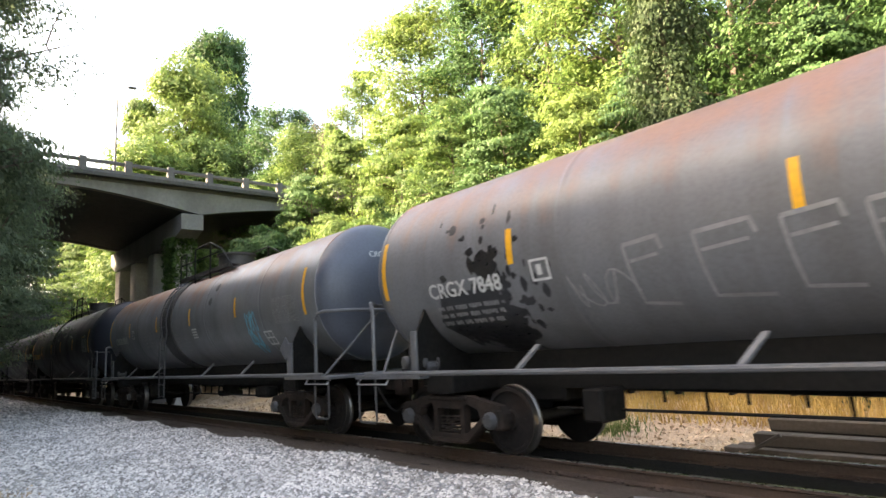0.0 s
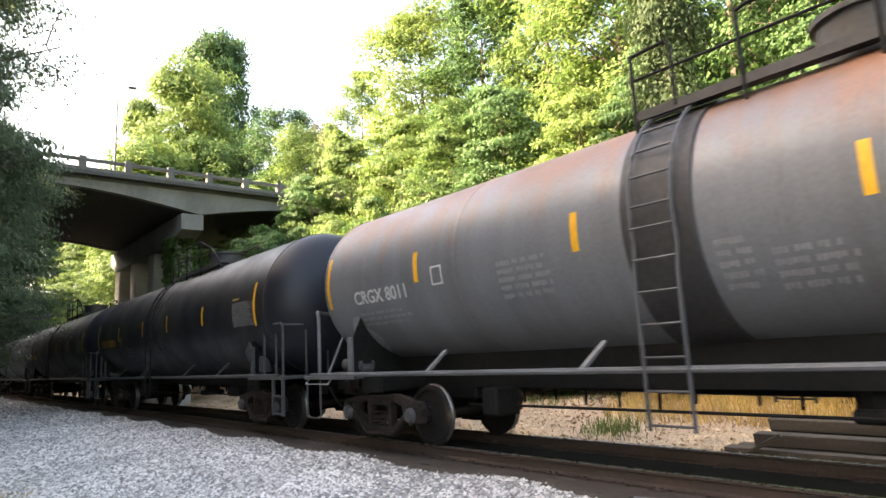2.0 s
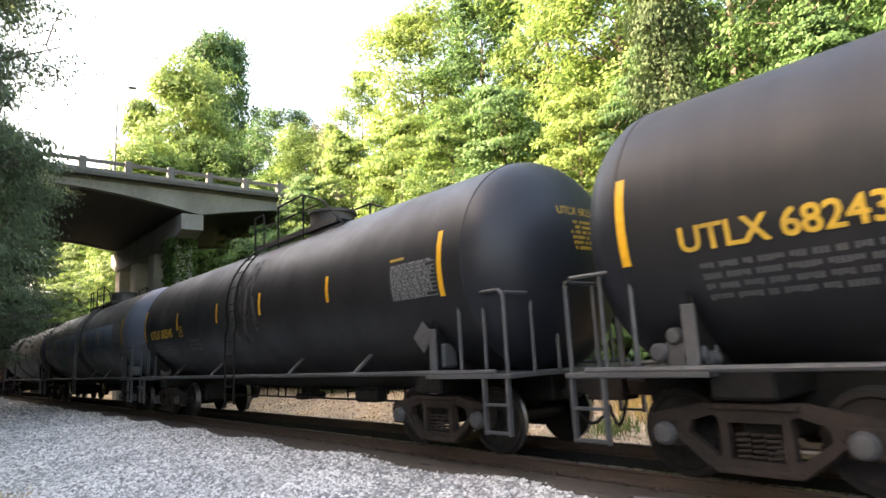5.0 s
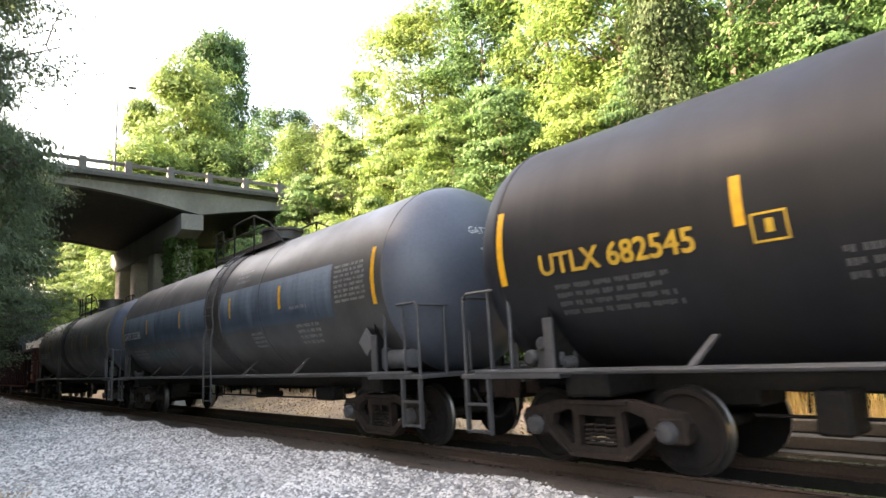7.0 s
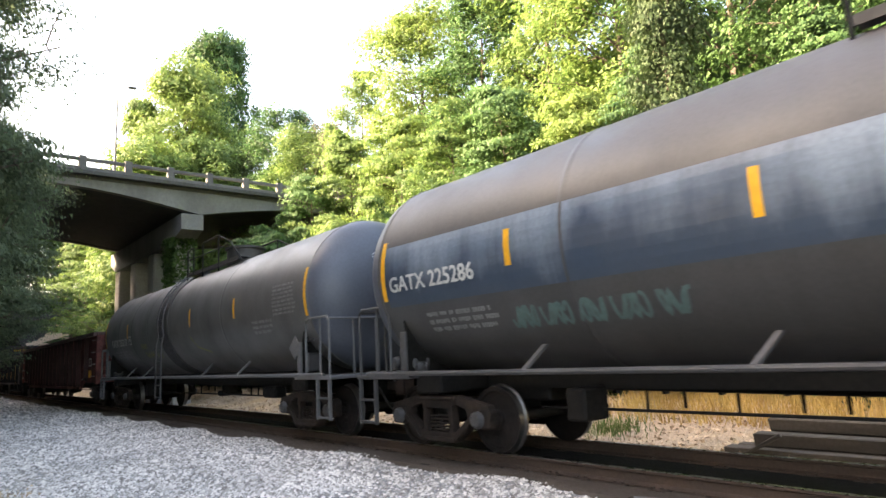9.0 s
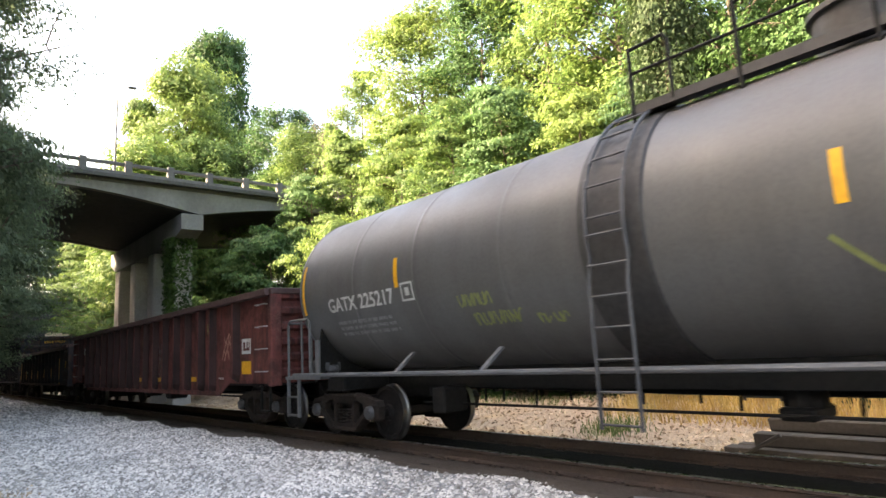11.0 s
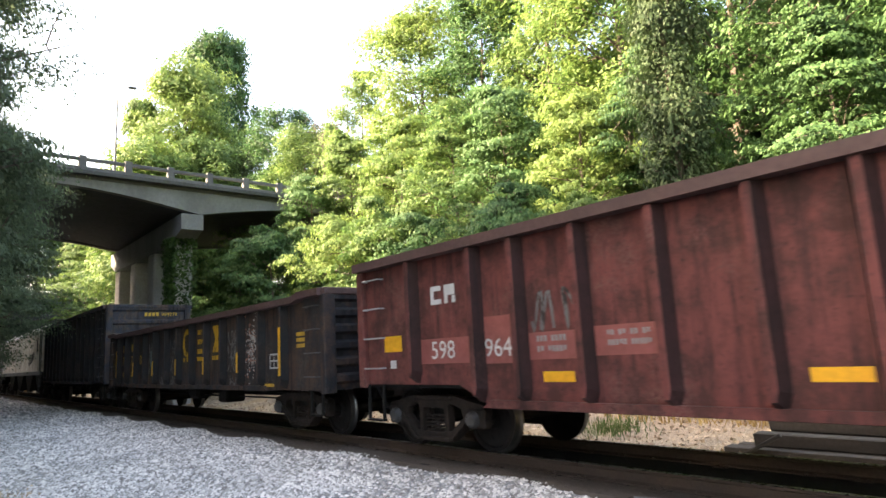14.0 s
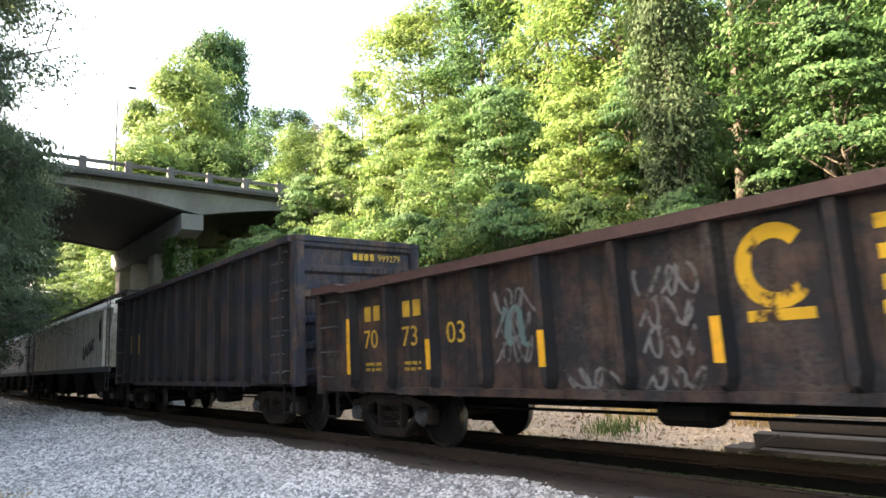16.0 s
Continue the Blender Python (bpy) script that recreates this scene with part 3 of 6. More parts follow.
        for x, h in ((-2.2, 0.68), (-0.95, 0.70), (0.25, 0.72)):
            bm = tube(bmesh.new(), [(dome + x, s * 0.86, top - 0.30), (dome + x, s * 0.86, top + h)], 0.024, 6)
            part("railing_post", bm, M_FRAME, car, smooth=40)
        bm = tube(bmesh.new(), [(dome - 0.95, s * 0.86, top + 0.10), (dome - 0.95, s * 0.86, top + 0.66), (dome - 0.85, s * 0.86, top + 0.70), (dome + 0.25, s * 0.86, top + 0.72), (dome + 1.1, s * 0.86, top + 0.40), (dome + 1.85, s * 0.86, top - 0.22)], 0.022, 6)
        part("platform_railing", bm, M_FRAME, car, smooth=40)
        bm = tube(bmesh.new(), [(dome - 2.2, s * 0.86, top + 0.66), (dome - 1.75, s * 0.86, top + 0.68), (dome - 1.70, s * 0.86, top + 0.60), (dome - 1.70, s * 0.86, top - 0.1)], 0.022, 6)
        part("grab_rail", bm, M_FRAME, car, smooth=40)
        bm = tube(bmesh.new(), [(dome - 2.2, s * 0.86, top + 0.36), (dome + 0.9, s * 0.86, top + 0.36)], 0.018, 6)
        part("middle_rail", bm, M_FRAME, car, smooth=40)
    # underframe: deep sills over the trucks, a shallow one between them
    for e in (-1, 1):
        x0, x1 = sorted((e * (trucks - 1.5), e * (half - 0.75)))
        part("stub_sill", box(bmesh.new(), x0, x1, -0.34, 0.34, 0.68, 1.10, 0.03), M_FRAME, car)
        part("body_bolster", box(bmesh.new(), e * trucks - 0.3, e * trucks + 0.3, -1.3, 1.3, 0.84, 1.12, 0.03), M_FRAME, car)
    bm = prism(bmesh.new(), [(-0.36, 0.86), (0.36, 0.86), (0.36, zc - radius + 0.12), (-0.36, zc - radius + 0.12)], "x", -shell + 0.3, shell - 0.3)
    bmesh.ops.recalc_face_normals(bm, faces=bm.faces)
    part("centre_sill", bm, M_FRAME, car)
    for s in (-1, 1):
        bm = bmesh.new()
        tube(bm, [(-half + 0.7, s * 1.47, 1.14), (half - 0.7, s * 1.47, 1.14)], 0.036, 8)
        part("running_rail", bm, rails, car, smooth=40)
        for k, x in enumerate(brackets):
            bm = bmesh.new()
            prism(bm, [(s * 1.45, 1.13), (s * 1.46, 1.17), (s * 1.22, 1.46), (s * 1.18, 1.45)], "x", x - 0.035, x + 0.035)
            bmesh.ops.translate(bm, vec=(0.17, 0, 0), verts=[v for v in bm.verts if v.co.z > 1.3])
            bmesh.ops.recalc_face_normals(bm, faces=bm.faces)
            part("rail_bracket", bm, rails, car)
        for e in (-1, 1):
            # saddle plate over the truck
            bm = bmesh.new()
            x = e * (trucks + 0.35)
            ang = [radians(d) for d in range(-75, -25, 8)]
            arc = [(s * radius * math.cos(a), zc + radius * math.sin(a)) for a in ang]
            prism(bm, [(s * 0.3, 1.10), (s * 1.43, 1.10), (s * 1.43, 1.70), (s * 1.40, 1.74)] + arc[::-1], "x", x - 0.02, x + 0.02)
            bmesh.ops.recalc_face_normals(bm, faces=bm.faces)
            part("saddle_web", bm, M_FRAME, car)
            bm = bmesh.new()
            wide = 0.10 if style == "loop" and e > 0 else 0.07
            box(bm, x - wide, x + wide, s * 1.45 - 0.02, s * 1.45 + 0.02, 1.10, 1.76, 0.008)
            bmesh.ops.recalc_face_normals(bm, faces=bm.faces)
            part("saddle_plate", bm, rails, car)
    for e in (-1, 1):
        x0, x1 = sorted((e * (trucks + 0.2), e * (half - 0.42)))
        bm = bmesh.new()
        box(bm, x0, x1, -1.5, 1.5, 1.06, 1.12, 0.01)
        part("end_platform", bm, rails, car)
        xe = e * (half - 0.5)
        xi = e * (half - 1.35)
        if style == "loop":                       # one tall loop across the end, braced in the middle
            xl, xf = e * (half - 0.95), e * (half - 0.40)
            bm = tube(bmesh.new(), [(xl, -1.46, 1.1), (xl, -1.46, 2.14), (xl + e * 0.06, -1.44, 2.25), (xl + e * 0.16, -1.38, 2.28), (xf - e * 0.06, -1.08, 2.28), (xf, -0.98, 2.28),
                                    (xf, 0.98, 2.28), (xf - e * 0.06, 1.08, 2.28), (xl + e * 0.16, 1.38, 2.28), (xl + e * 0.06, 1.44, 2.25), (xl, 1.46, 2.14), (xl, 1.46, 1.1)], 0.034, 8)
            part("end_handrail", bm, rails, car, smooth=40)
            for s in (-1, 1):
                bm = tube(bmesh.new(), [(xl, s * 1.30, 1.1), (xf, s * 0.40, 2.26)], 0.026, 6)
                part("handrail_brace", bm, rails, car, smooth=40)
                bm = tube(bmesh.new(), [(xe, s * 1.44, 1.06), (xe, s * 1.50, 0.98), (xe - e * 0.8, s * 1.50, 0.98), (xe - e * 0.8, s * 1.44, 1.06)], 0.016, 6)
                part("grab_iron", bm, M_SILVER, car, smooth=40)
                bm = tube(bmesh.new(), [(xe, s * 1.47, 1.06), (xe, s * 1.47, 0.42), (xe - e * 0.05, s * 1.47, 0.38), (xe - e * 0.43, s * 1.47, 0.38), (xe - e * 0.48, s * 1.47, 0.42), (xe - e * 0.48, s * 1.47, 1.06)], 0.02, 6)
                part("corner_step", bm, M_DULL, car, smooth=40)
        else:
            for s in (-1, 1):
                bm = tube(bmesh.new(), [(xi, s * 1.46, 1.1), (xi, s * 1.46, 2.10), (xi + e * 0.08, s * 1.46, 2.18), (xe - e * 0.08, s * 1.46, 2.18), (xe, s * 1.46, 2.10), (xe, s * 1.46, 1.1)], 0.026, 6)
                part("end_handrail", bm, rails, car, smooth=40)
                for xx, yy, zz in ((xi + e * 0.42, 1.40, 2.16), (xe, 0.95, 2.14), (xe, 0.45, 2.14)):
                    bm = tube(bmesh.new(), [(xx, s * yy, 1.1), (xx, s * yy, zz)], 0.024, 6)
                    part("handrail_post", bm, rails, car, smooth=40)
                bm = bmesh.new()
                for xx in (xe, xe - e * 0.42):
                    box(bm, xx - 0.02, xx + 0.02, s * 1.47 - 0.03, s * 1.47 + 0.03, 0.36, 1.06)
                for z in (0.38, 0.72):
                    box(bm, min(xe, xe - e * 0.42), max(xe, xe - e * 0.42), s * 1.47 - 0.04, s * 1.47 + 0.04, z, z + 0.03)
                part("corner_step", bm, rails, car)
            bm = tube(bmesh.new(), [(xe, -1.46, 2.14), (xe, 1.46, 2.14)], 0.026, 6)
            part("cross_rail", bm, rails, car, smooth=40)
        add_coupler(car, e * half, e)
    # placard holder and brake gear at the leading end
    for s in (-1, 1):
        bm = bmesh.new()
        prism(bm, [(trucks - 0.12, 1.66), (trucks + 0.11, 1.89), (trucks + 0.34, 1.66), (trucks + 0.11, 1.43)], "y", s * 1.42 - 0.012, s * 1.42 + 0.012)
        bmesh.ops.recalc_face_normals(bm, faces=bm.faces)
        part("placard_holder", bm, M_PALE if paint is not M_TANK_BLACK else M_DULL, car)
    if gear == "cylinder":
        bm = bmesh.new()
        spin_x(bm, [(trucks + 0.45, 0.0), (trucks + 0.47, 0.15), (trucks + 1.0, 0.15), (trucks + 1.04, 0.0)], 0, 18)
        part("brake_cylinder", bm, M_PALE, car, smooth=40, at=pose(0, -1.18, 1.36))
    if gear:
        bm = bmesh.new()
        box(bm, trucks + 0.2, trucks + 0.42, -1.32, -1.05, 1.2, 1.55, 0.03)
        tube(bm, [(trucks + 0.3, -1.2, 1.5), (trucks + 0.3, -1.3, 1.78), (trucks + 0.62, -1.3, 1.80)], 0.03, 6)
        part("brake_valve", bm, M_DULL, car)
    bm = bmesh.new()                      # control valve: flanged castings on a pipe bracket
    xv = -trucks - 0.62
    box(bm, xv - 0.16, xv + 0.16, -1.24, -0.96, 1.12, 1.42, 0.04)
    for cx, cz, r, y0, y1 in ((xv - 0.20, 1.30, 0.10, -1.30, -1.02), (xv + 0.20, 1.28, 0.12, -1.32, -1.0), (xv - 0.02, 1.46, 0.09, -1.28, -1.04), (xv + 0.30, 1.22, 0.07, -1.26, -1.06)):
        spin_y(bm, [(y0, r * 0.7), (y0 + 0.03, r), (y0 + 0.09, r), (y0 + 0.10, r * 0.8), (y1 - 0.05, r * 0.8), (y1 - 0.04, r), (y1, r)], cx, cz, 14)
    tube(bm, [(xv - 0.3, -1.1, 1.2), (xv - 0.5, -1.1, 1.2), (xv - 0.6, -1.0, 1.0)], 0.028, 6)
    part("control_valve", bm, M_DULL, car, "dusty grey control valve", 40)
    # outlet, rods and hangers below
    bm = bmesh.new()
    prism(bm, [(0.3 + 0.22 * math.cos(k * 0.5236), 0.22 * math.sin(k * 0.5236)) for k in range(12)], "z", 0.66, 1.4)
    box(bm, 0.12, 0.48, -0.3, 0.3, 0.54, 0.68, 0.03)
    bmesh.ops.recalc_face_normals(bm, faces=bm.faces)
    part("bottom_outlet", bm, M_FRAME, car)
    bm = bmesh.new()
    for y, z in ((1.2, 0.72), (1.25, 0.92), (-0.5, 0.62)):
        tube(bm, [(-trucks + 1.5, y, z), (trucks - 1.5, y, z)], 0.02, 6)
    for k in range(14):
        x = -trucks + 1.5 + (2 * trucks - 3) * k / 13
        box(bm, x - 0.025, x + 0.025, 1.16, 1.28, 0.66, 1.12)
    box(bm, trucks - 2.9, trucks - 2.2, -0.75, -0.45, 0.60, 0.86, 0.05)
    box(bm, -trucks + 2.2, -trucks + 2.5, -0.9, -0.4, 0.5, 0.9, 0.03)
    part("brake_rigging", bm, M_FRAME, car)
    bm = bmesh.new()
    tube(bm, [(-trucks + 1.3, 0.75, 0.80), (-1.2, 0.75, 0.74), (1.4, 0.75, 0.74), (trucks - 1.3, 0.75, 0.80)], 0.045, 8)
    for k in range(17):        # pipe hangers, bent and of uneven length
        x = -trucks + 1.6 + (2 * trucks - 3.2) * k / 16 + rng.uniform(-0.12, 0.12)
        tube(bm, [(x, 0.75, 1.12), (x + rng.uniform(-0.04, 0.04), 0.72, 0.62 - rng.uniform(0, 0.16))], 0.022, 5)
    box(bm, trucks - 4.6, trucks - 4.1, 0.5, 0.95, 0.58, 0.90, 0.04)
    part("train_pipe", bm, M_FRAME, car)
    add_trucks(car, (-trucks, trucks))
    return car, tank, skin, rng


def write_on(tank, skin, body, x, z, size, material, name="number"):
    pts, faces = letters(body, size)
    bm = bmesh.new()
    for k, (du, dv) in enumerate(((0, 0), (0.045 * size, 0), (0, 0.03 * size), (0.045 * size, 0.03 * size))):      # heavy stencil strokes
        wrapped(bm, pts, faces, lambda u, v: skin(x + u + du, z + v + dv, 0.016 + 0.0012 * k))
    return part(name, bm, material, tank)


def spray(tank, skin, name, material, draw):
    bm = bmesh.new()
    draw(bm, lambda x, z: skin(x, z, 0.007))
    return part(name, bm, material, tank)


def outline_box(bm, x0, x1, z0, z1, w, place):
    for a, b, c, d in ((x0, x1, z1 - w, z1), (x0, x1, z0, z0 + w), (x0, x0 + w, z0, z1), (x1 - w, x1, z0, z1)):
        patch(bm, a, b, c, d, place, 1, 4)


def build_tank_cars():
    # grey car with rusty crown and black spill
    car, tank, skin, rng = tank_car("tank_car", "grey tank car with rust-red crown, black spill and white graffiti", -0.55, 8.87, 7.75, 1.375, 2.71, 6.53, M_TANK_RUST, M_PALE,
                                    (-7.68, -4.9, -1.45, 2.0, 5.4, 7.35), (-7.68, 7.35), 0.6, 0.35, 3, (-4.1, -0.35, 3.9), 1.9, "", "loop")

    def spill(bm, pl):
        for k in range(85):
            a, d = rng.uniform(0, 6.283), abs(rng.gauss(0, 0.55))
            blob(bm, rng, -5.25 + d * math.cos(a) * 0.75 - 0.35 * d * math.sin(a), 2.35 + d * math.sin(a) * 1.0, rng.uniform(0.015, 0.09), rng.uniform(0.02, 0.11), pl)
        blob(bm, rng, -5.95, 1.98, 0.75, 0.36, pl)
        blob(bm, rng, -5.4, 2.55, 0.22, 0.22, pl)
        blob(bm, rng, -5.7, 1.72, 0.85, 0.32, pl)
    spray(tank, lambda x, z, o: skin(x, z, 0.005), "paint_spill", M_PATCH, spill)
    write_on(tank, skin, "CRGX 7848", -6.62, 2.20, 0.295, M_WHITE)
    bm = bars(bmesh.new(), rng, -6.55, 2.08, 1.35, 0.06, 3, lambda a, b: skin(a, b, 0.009))
    part("small_lettering", bm, M_FADED, tank)
    spray(tank, skin, "stencil_box", M_WHITE, lambda bm, pl: (outline_box(bm, -4.6, -4.3, 2.23, 2.5, 0.03, pl), patch(bm, -4.5, -4.42, 2.3, 2.43, pl, 1, 1)))

    def tag(bm, pl):
        for lx, lw in ((-3.25, 0.55), (-2.45, 0.75), (-1.62, 0.62), (-0.95, 0.8)):
            stroke(bm, [(lx, 2.46), (lx + 0.05, 1.84), (lx + lw * 0.8, 1.80)], 0.035, pl)
            stroke(bm, [(lx + 0.05, 2.28), (lx + lw * 0.7, 2.32)], 0.035, pl)
            stroke(bm, [(lx, 2.46), (lx + lw * 0.75, 2.50), (lx + lw * 0.8, 2.36)], 0.045, pl)
        scrawl(bm, rng, -4.2, 1.85, 1.0, 0.4, 0.02, pl, 3)
    spray(tank, skin, "graffiti", M_FADED, tag)

    # second grey car
    car, tank, skin, rng = tank_car("tank_car", "grey tank car with light rust on its crown and cyan graffiti", -18.28, 8.87, 7.75, 1.375, 2.71, 6.53, M_TANK_RUST, M_PALE,
                                    (-7.68, -5.1, -2.1, 0.85, 3.96, 7.30), (-7.68, 7.30), -1.05, 0.42, 4, (-4.2, 2.0, 5.3), 0.75, "", "loop", 0.62, 0.0, "CRGX 8011")
    write_on(tank, skin, "CRGX 8011", -6.86, 2.30, 0.30, M_WHITE)
    bm = bars(bmesh.new(), rng, -6.8, 2.16, 1.5, 0.05, 3, lambda a, b: skin(a, b, 0.009))
    bars(bm, rng, -3.4, 2.55, 0.9, 0.06, 5, lambda a, b: skin(a, b, 0.009))
    bars(bm, rng, 0.0, 2.2, 0.7, 0.06, 4, lambda a, b: skin(a, b, 0.009))
    bars(bm, rng, -0.5, 2.35, 0.35, 0.06, 5, lambda a, b: skin(a, b, 0.009))
    part("small_lettering", bm, M_FADED, tank)
    spray(tank, skin, "stencil_box", M_WHITE, lambda bm, pl: (outline_box(bm, -4.75, -4.5, 2.40, 2.68, 0.03, pl), outline_box(bm, 5.2, 5.6, 1.79, 2.09, 0.032, pl), patch(bm, 5.37, 5.40, 1.82, 2.06, pl, 1, 1), patch(bm, 5.25, 5.55, 1.93, 1.96, pl, 1, 1)))
    spray(tank, skin, "stains", M_OVERSPRAY, lambda bm, pl: (blob(bm, rng, -7.05, 1.86, 0.26, 0.24, pl), blob(bm, rng, -6.82, 1.72, 0.2, 0.22, lambda u, v: skin(u, v, 0.008))))
    for px, pz in ((2.36, 3.0), (2.58, 3.34)):
        spray(tank, skin, "patch_disc", M_DULL, lambda bm, pl: bm.faces.new([bm.verts.new(skin(px + 0.12 * math.cos(q * 0.3927), pz + 0.10 * math.sin(q * 0.3927), 0.012)) for q in range(16)]))
    spray(tank, skin, "panel_bars", M_WHITE, lambda bm, pl: [patch(bm, 0.95, 1.3, 2.15 + 0.07 * k, 2.19 + 0.07 * k, pl, 1, 1) for k in range(4)])

    def chart(bm, pl):
        for k in range(9):
            patch(bm, 5.9, 6.98, 2.20 + 0.06 * k, 2.207 + 0.06 * k, pl, 1, 1)
            bars(bm, rng, 5.93, 2.25 + 0.06 * k, 1.02, 0.03, 1, pl, 0.6)
    spray(tank, skin, "data_panel", M_FADED, chart)

    def cyan(bm, pl):
        for k in range(2):
            scrawl(bm, rng, 4.42 + 0.06 * k, 2.05 + 0.05 * k, 0.60, 0.46, 0.032, pl, 2)
        scrawl(bm, rng, 4.35, 1.76, 0.68, 0.34, 0.03, pl, 3)
        scrawl(bm, rng, 4.40, 1.64, 0.55, 0.22, 0.025, pl, 2)
    spray(tank, skin, "graffiti", M_CYAN, cyan)

    # two black cars
    for centre, digits, seed in ((-35.67, "682431", 5), (-52.71, "682545", 6)):
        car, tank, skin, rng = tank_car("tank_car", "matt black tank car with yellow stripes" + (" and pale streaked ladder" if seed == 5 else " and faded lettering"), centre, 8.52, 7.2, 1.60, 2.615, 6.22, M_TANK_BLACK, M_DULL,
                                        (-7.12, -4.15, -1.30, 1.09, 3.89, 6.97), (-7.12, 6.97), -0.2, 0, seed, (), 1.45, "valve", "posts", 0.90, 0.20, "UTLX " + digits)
        write_on(tank, skin, "UTLX " + digits, -6.52, 2.24, 0.335, M_YPAINT)
        bm = bars(bmesh.new(), rng, -6.35, 2.12, 1.7, 0.055, 4, lambda a, b: skin(a, b, 0.009))
        bars(bm, rng, -3.4, 2.1, 0.8, 0.06, 3, lambda a, b: skin(a, b, 0.009))
        part("small_lettering", bm, M_GHOST, tank)
        spray(tank, skin, "stencil_box", M_YPAINT, lambda bm, pl: (outline_box(bm, -4.06, -3.75, 2.22, 2.48, 0.02, pl), patch(bm, -3.94, -3.87, 2.30, 2.42, pl, 1, 1)))

        def chart_black(bm, pl):
            for k in range(9):
                patch(bm, 5.79, 6.88, 2.23 + 0.06 * k, 2.238 + 0.06 * k, pl, 1, 1)
                bars(bm, rng, 5.82, 2.28 + 0.06 * k, 1.04, 0.036, 1, pl, 0.7)
        spray(tank, skin, "data_panel", M_FADED, chart_black)
        spray(tank, skin, "panel_stripe", M_YPAINT, lambda bm, pl: patch(bm, 5.8, 6.15, 2.82, 2.86, pl, 1, 1))
        def smears(bm, pl):
            for k in range(6):
                x0, w = -0.45 + 0.24 * k, rng.uniform(0.10, 0.20)
                z0, z1 = rng.uniform(3.3, 3.75), rng.uniform(1.7, 2.5)
                stroke(bm, [(x0 + 0.1 * math.sin(2.1 * k + 4 * q / 8), z0 + (z1 - z0) * q / 8) for q in range(9)], w, lambda u, v: skin(u, v, 0.006 + 0.0015 * k))
        spray(tank, skin, "stains", M_SMEAR, smears)

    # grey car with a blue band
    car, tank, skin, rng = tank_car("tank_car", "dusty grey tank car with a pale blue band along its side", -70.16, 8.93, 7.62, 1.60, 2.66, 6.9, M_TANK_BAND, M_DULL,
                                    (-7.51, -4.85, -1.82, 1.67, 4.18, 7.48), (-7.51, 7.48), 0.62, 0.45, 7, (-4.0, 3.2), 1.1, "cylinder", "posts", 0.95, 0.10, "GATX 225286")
    # Blue band, with the sheen along its upper part in the colour.
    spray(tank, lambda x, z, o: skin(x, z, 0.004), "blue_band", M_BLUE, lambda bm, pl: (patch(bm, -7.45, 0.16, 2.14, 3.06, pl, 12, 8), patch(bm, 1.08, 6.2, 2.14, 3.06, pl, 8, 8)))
    write_on(tank, skin, "GATX 225286", -7.36, 2.36, 0.315, M_WHITE)
    bm = bars(bmesh.new(), rng, -6.65, 2.0, 1.65, 0.06, 3, lambda a, b: skin(a, b, 0.009))
    bars(bm, rng, 4.6, 2.45, 0.7, 0.06, 1, lambda a, b: skin(a, b, 0.009))
    bars(bm, rng, 4.7, 2.1, 0.9, 0.06, 4, lambda a, b: skin(a, b, 0.009))
    bars(bm, rng, 2.6, 2.05, 0.6, 0.05, 4, lambda a, b: skin(a, b, 0.009))
    bars(bm, rng, 1.9, 3.45, 0.7, 0.06, 3, lambda a, b: skin(a, b, 0.009))
    part("small_lettering", bm, M_FADED, tank)
    spray(tank, skin, "data_panel", M_FADED, lambda bm, pl: [bars(bm, rng, 6.3, 3.0 - 0.085 * k, 1.05, 0.05, 1, pl, 0.6) for k in range(8)])
    spray(tank, skin, "graffiti", M_TEAL, lambda bm, pl: [scrawl(bm, rng, -5.05 + 0.5 * k, 1.68, 0.46, 0.26, 0.045, pl, 3) for k in range(5)])

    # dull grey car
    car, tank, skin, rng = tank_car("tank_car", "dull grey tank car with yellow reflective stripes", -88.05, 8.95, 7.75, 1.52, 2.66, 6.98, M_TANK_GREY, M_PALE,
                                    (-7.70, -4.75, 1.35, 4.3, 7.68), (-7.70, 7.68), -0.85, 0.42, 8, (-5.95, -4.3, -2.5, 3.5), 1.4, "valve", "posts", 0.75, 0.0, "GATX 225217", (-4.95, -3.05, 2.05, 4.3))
    write_on(tank, skin, "GATX 225217", -6.82, 2.22, 0.325, M_WHITE)
    bm = bars(bmesh.new(), rng, -6.65, 2.05, 1.8, 0.055, 3, lambda a, b: skin(a, b, 0.009))
    bars(bm, rng, 5.2, 2.3, 1.0, 0.06, 3, lambda a, b: skin(a, b, 0.009))
    part("small_lettering", bm, M_FADED, tank)
    spray(tank, skin, "stencil_box", M_WHITE, lambda bm, pl: (outline_box(bm, -4.66, -4.36, 2.22, 2.5, 0.03, pl), patch(bm, -4.56, -4.46, 2.3, 2.42, pl, 1, 1)))
    spray(tank, skin, "data_panel", M_FADED, lambda bm, pl: [bars(bm, rng, 6.3, 2.95 - 0.08 * k, 1.05, 0.045, 1, pl, 0.6) for k in range(8)])
    spray(tank, skin, "graffiti", M_OLIVE, lambda bm, pl: ([scrawl(bm, rng, -3.45 + 0.2 * k, 2.02, 0.24, 0.17, 0.028, pl, 2) for k in range(3)], [scrawl(bm, rng, -3.3 + 0.22 * k, 1.76, 0.26, 0.17, 0.028, pl, 2) for k in range(4)], [scrawl(bm, rng, -2.2 + 0.26 * k, 1.72, 0.24, 0.12, 0.026, pl, 2) for k in range(2)], stroke(bm, [(1.2, 2.2), (1.5, 1.9), (2.2, 1.75)], 0.05, pl)))


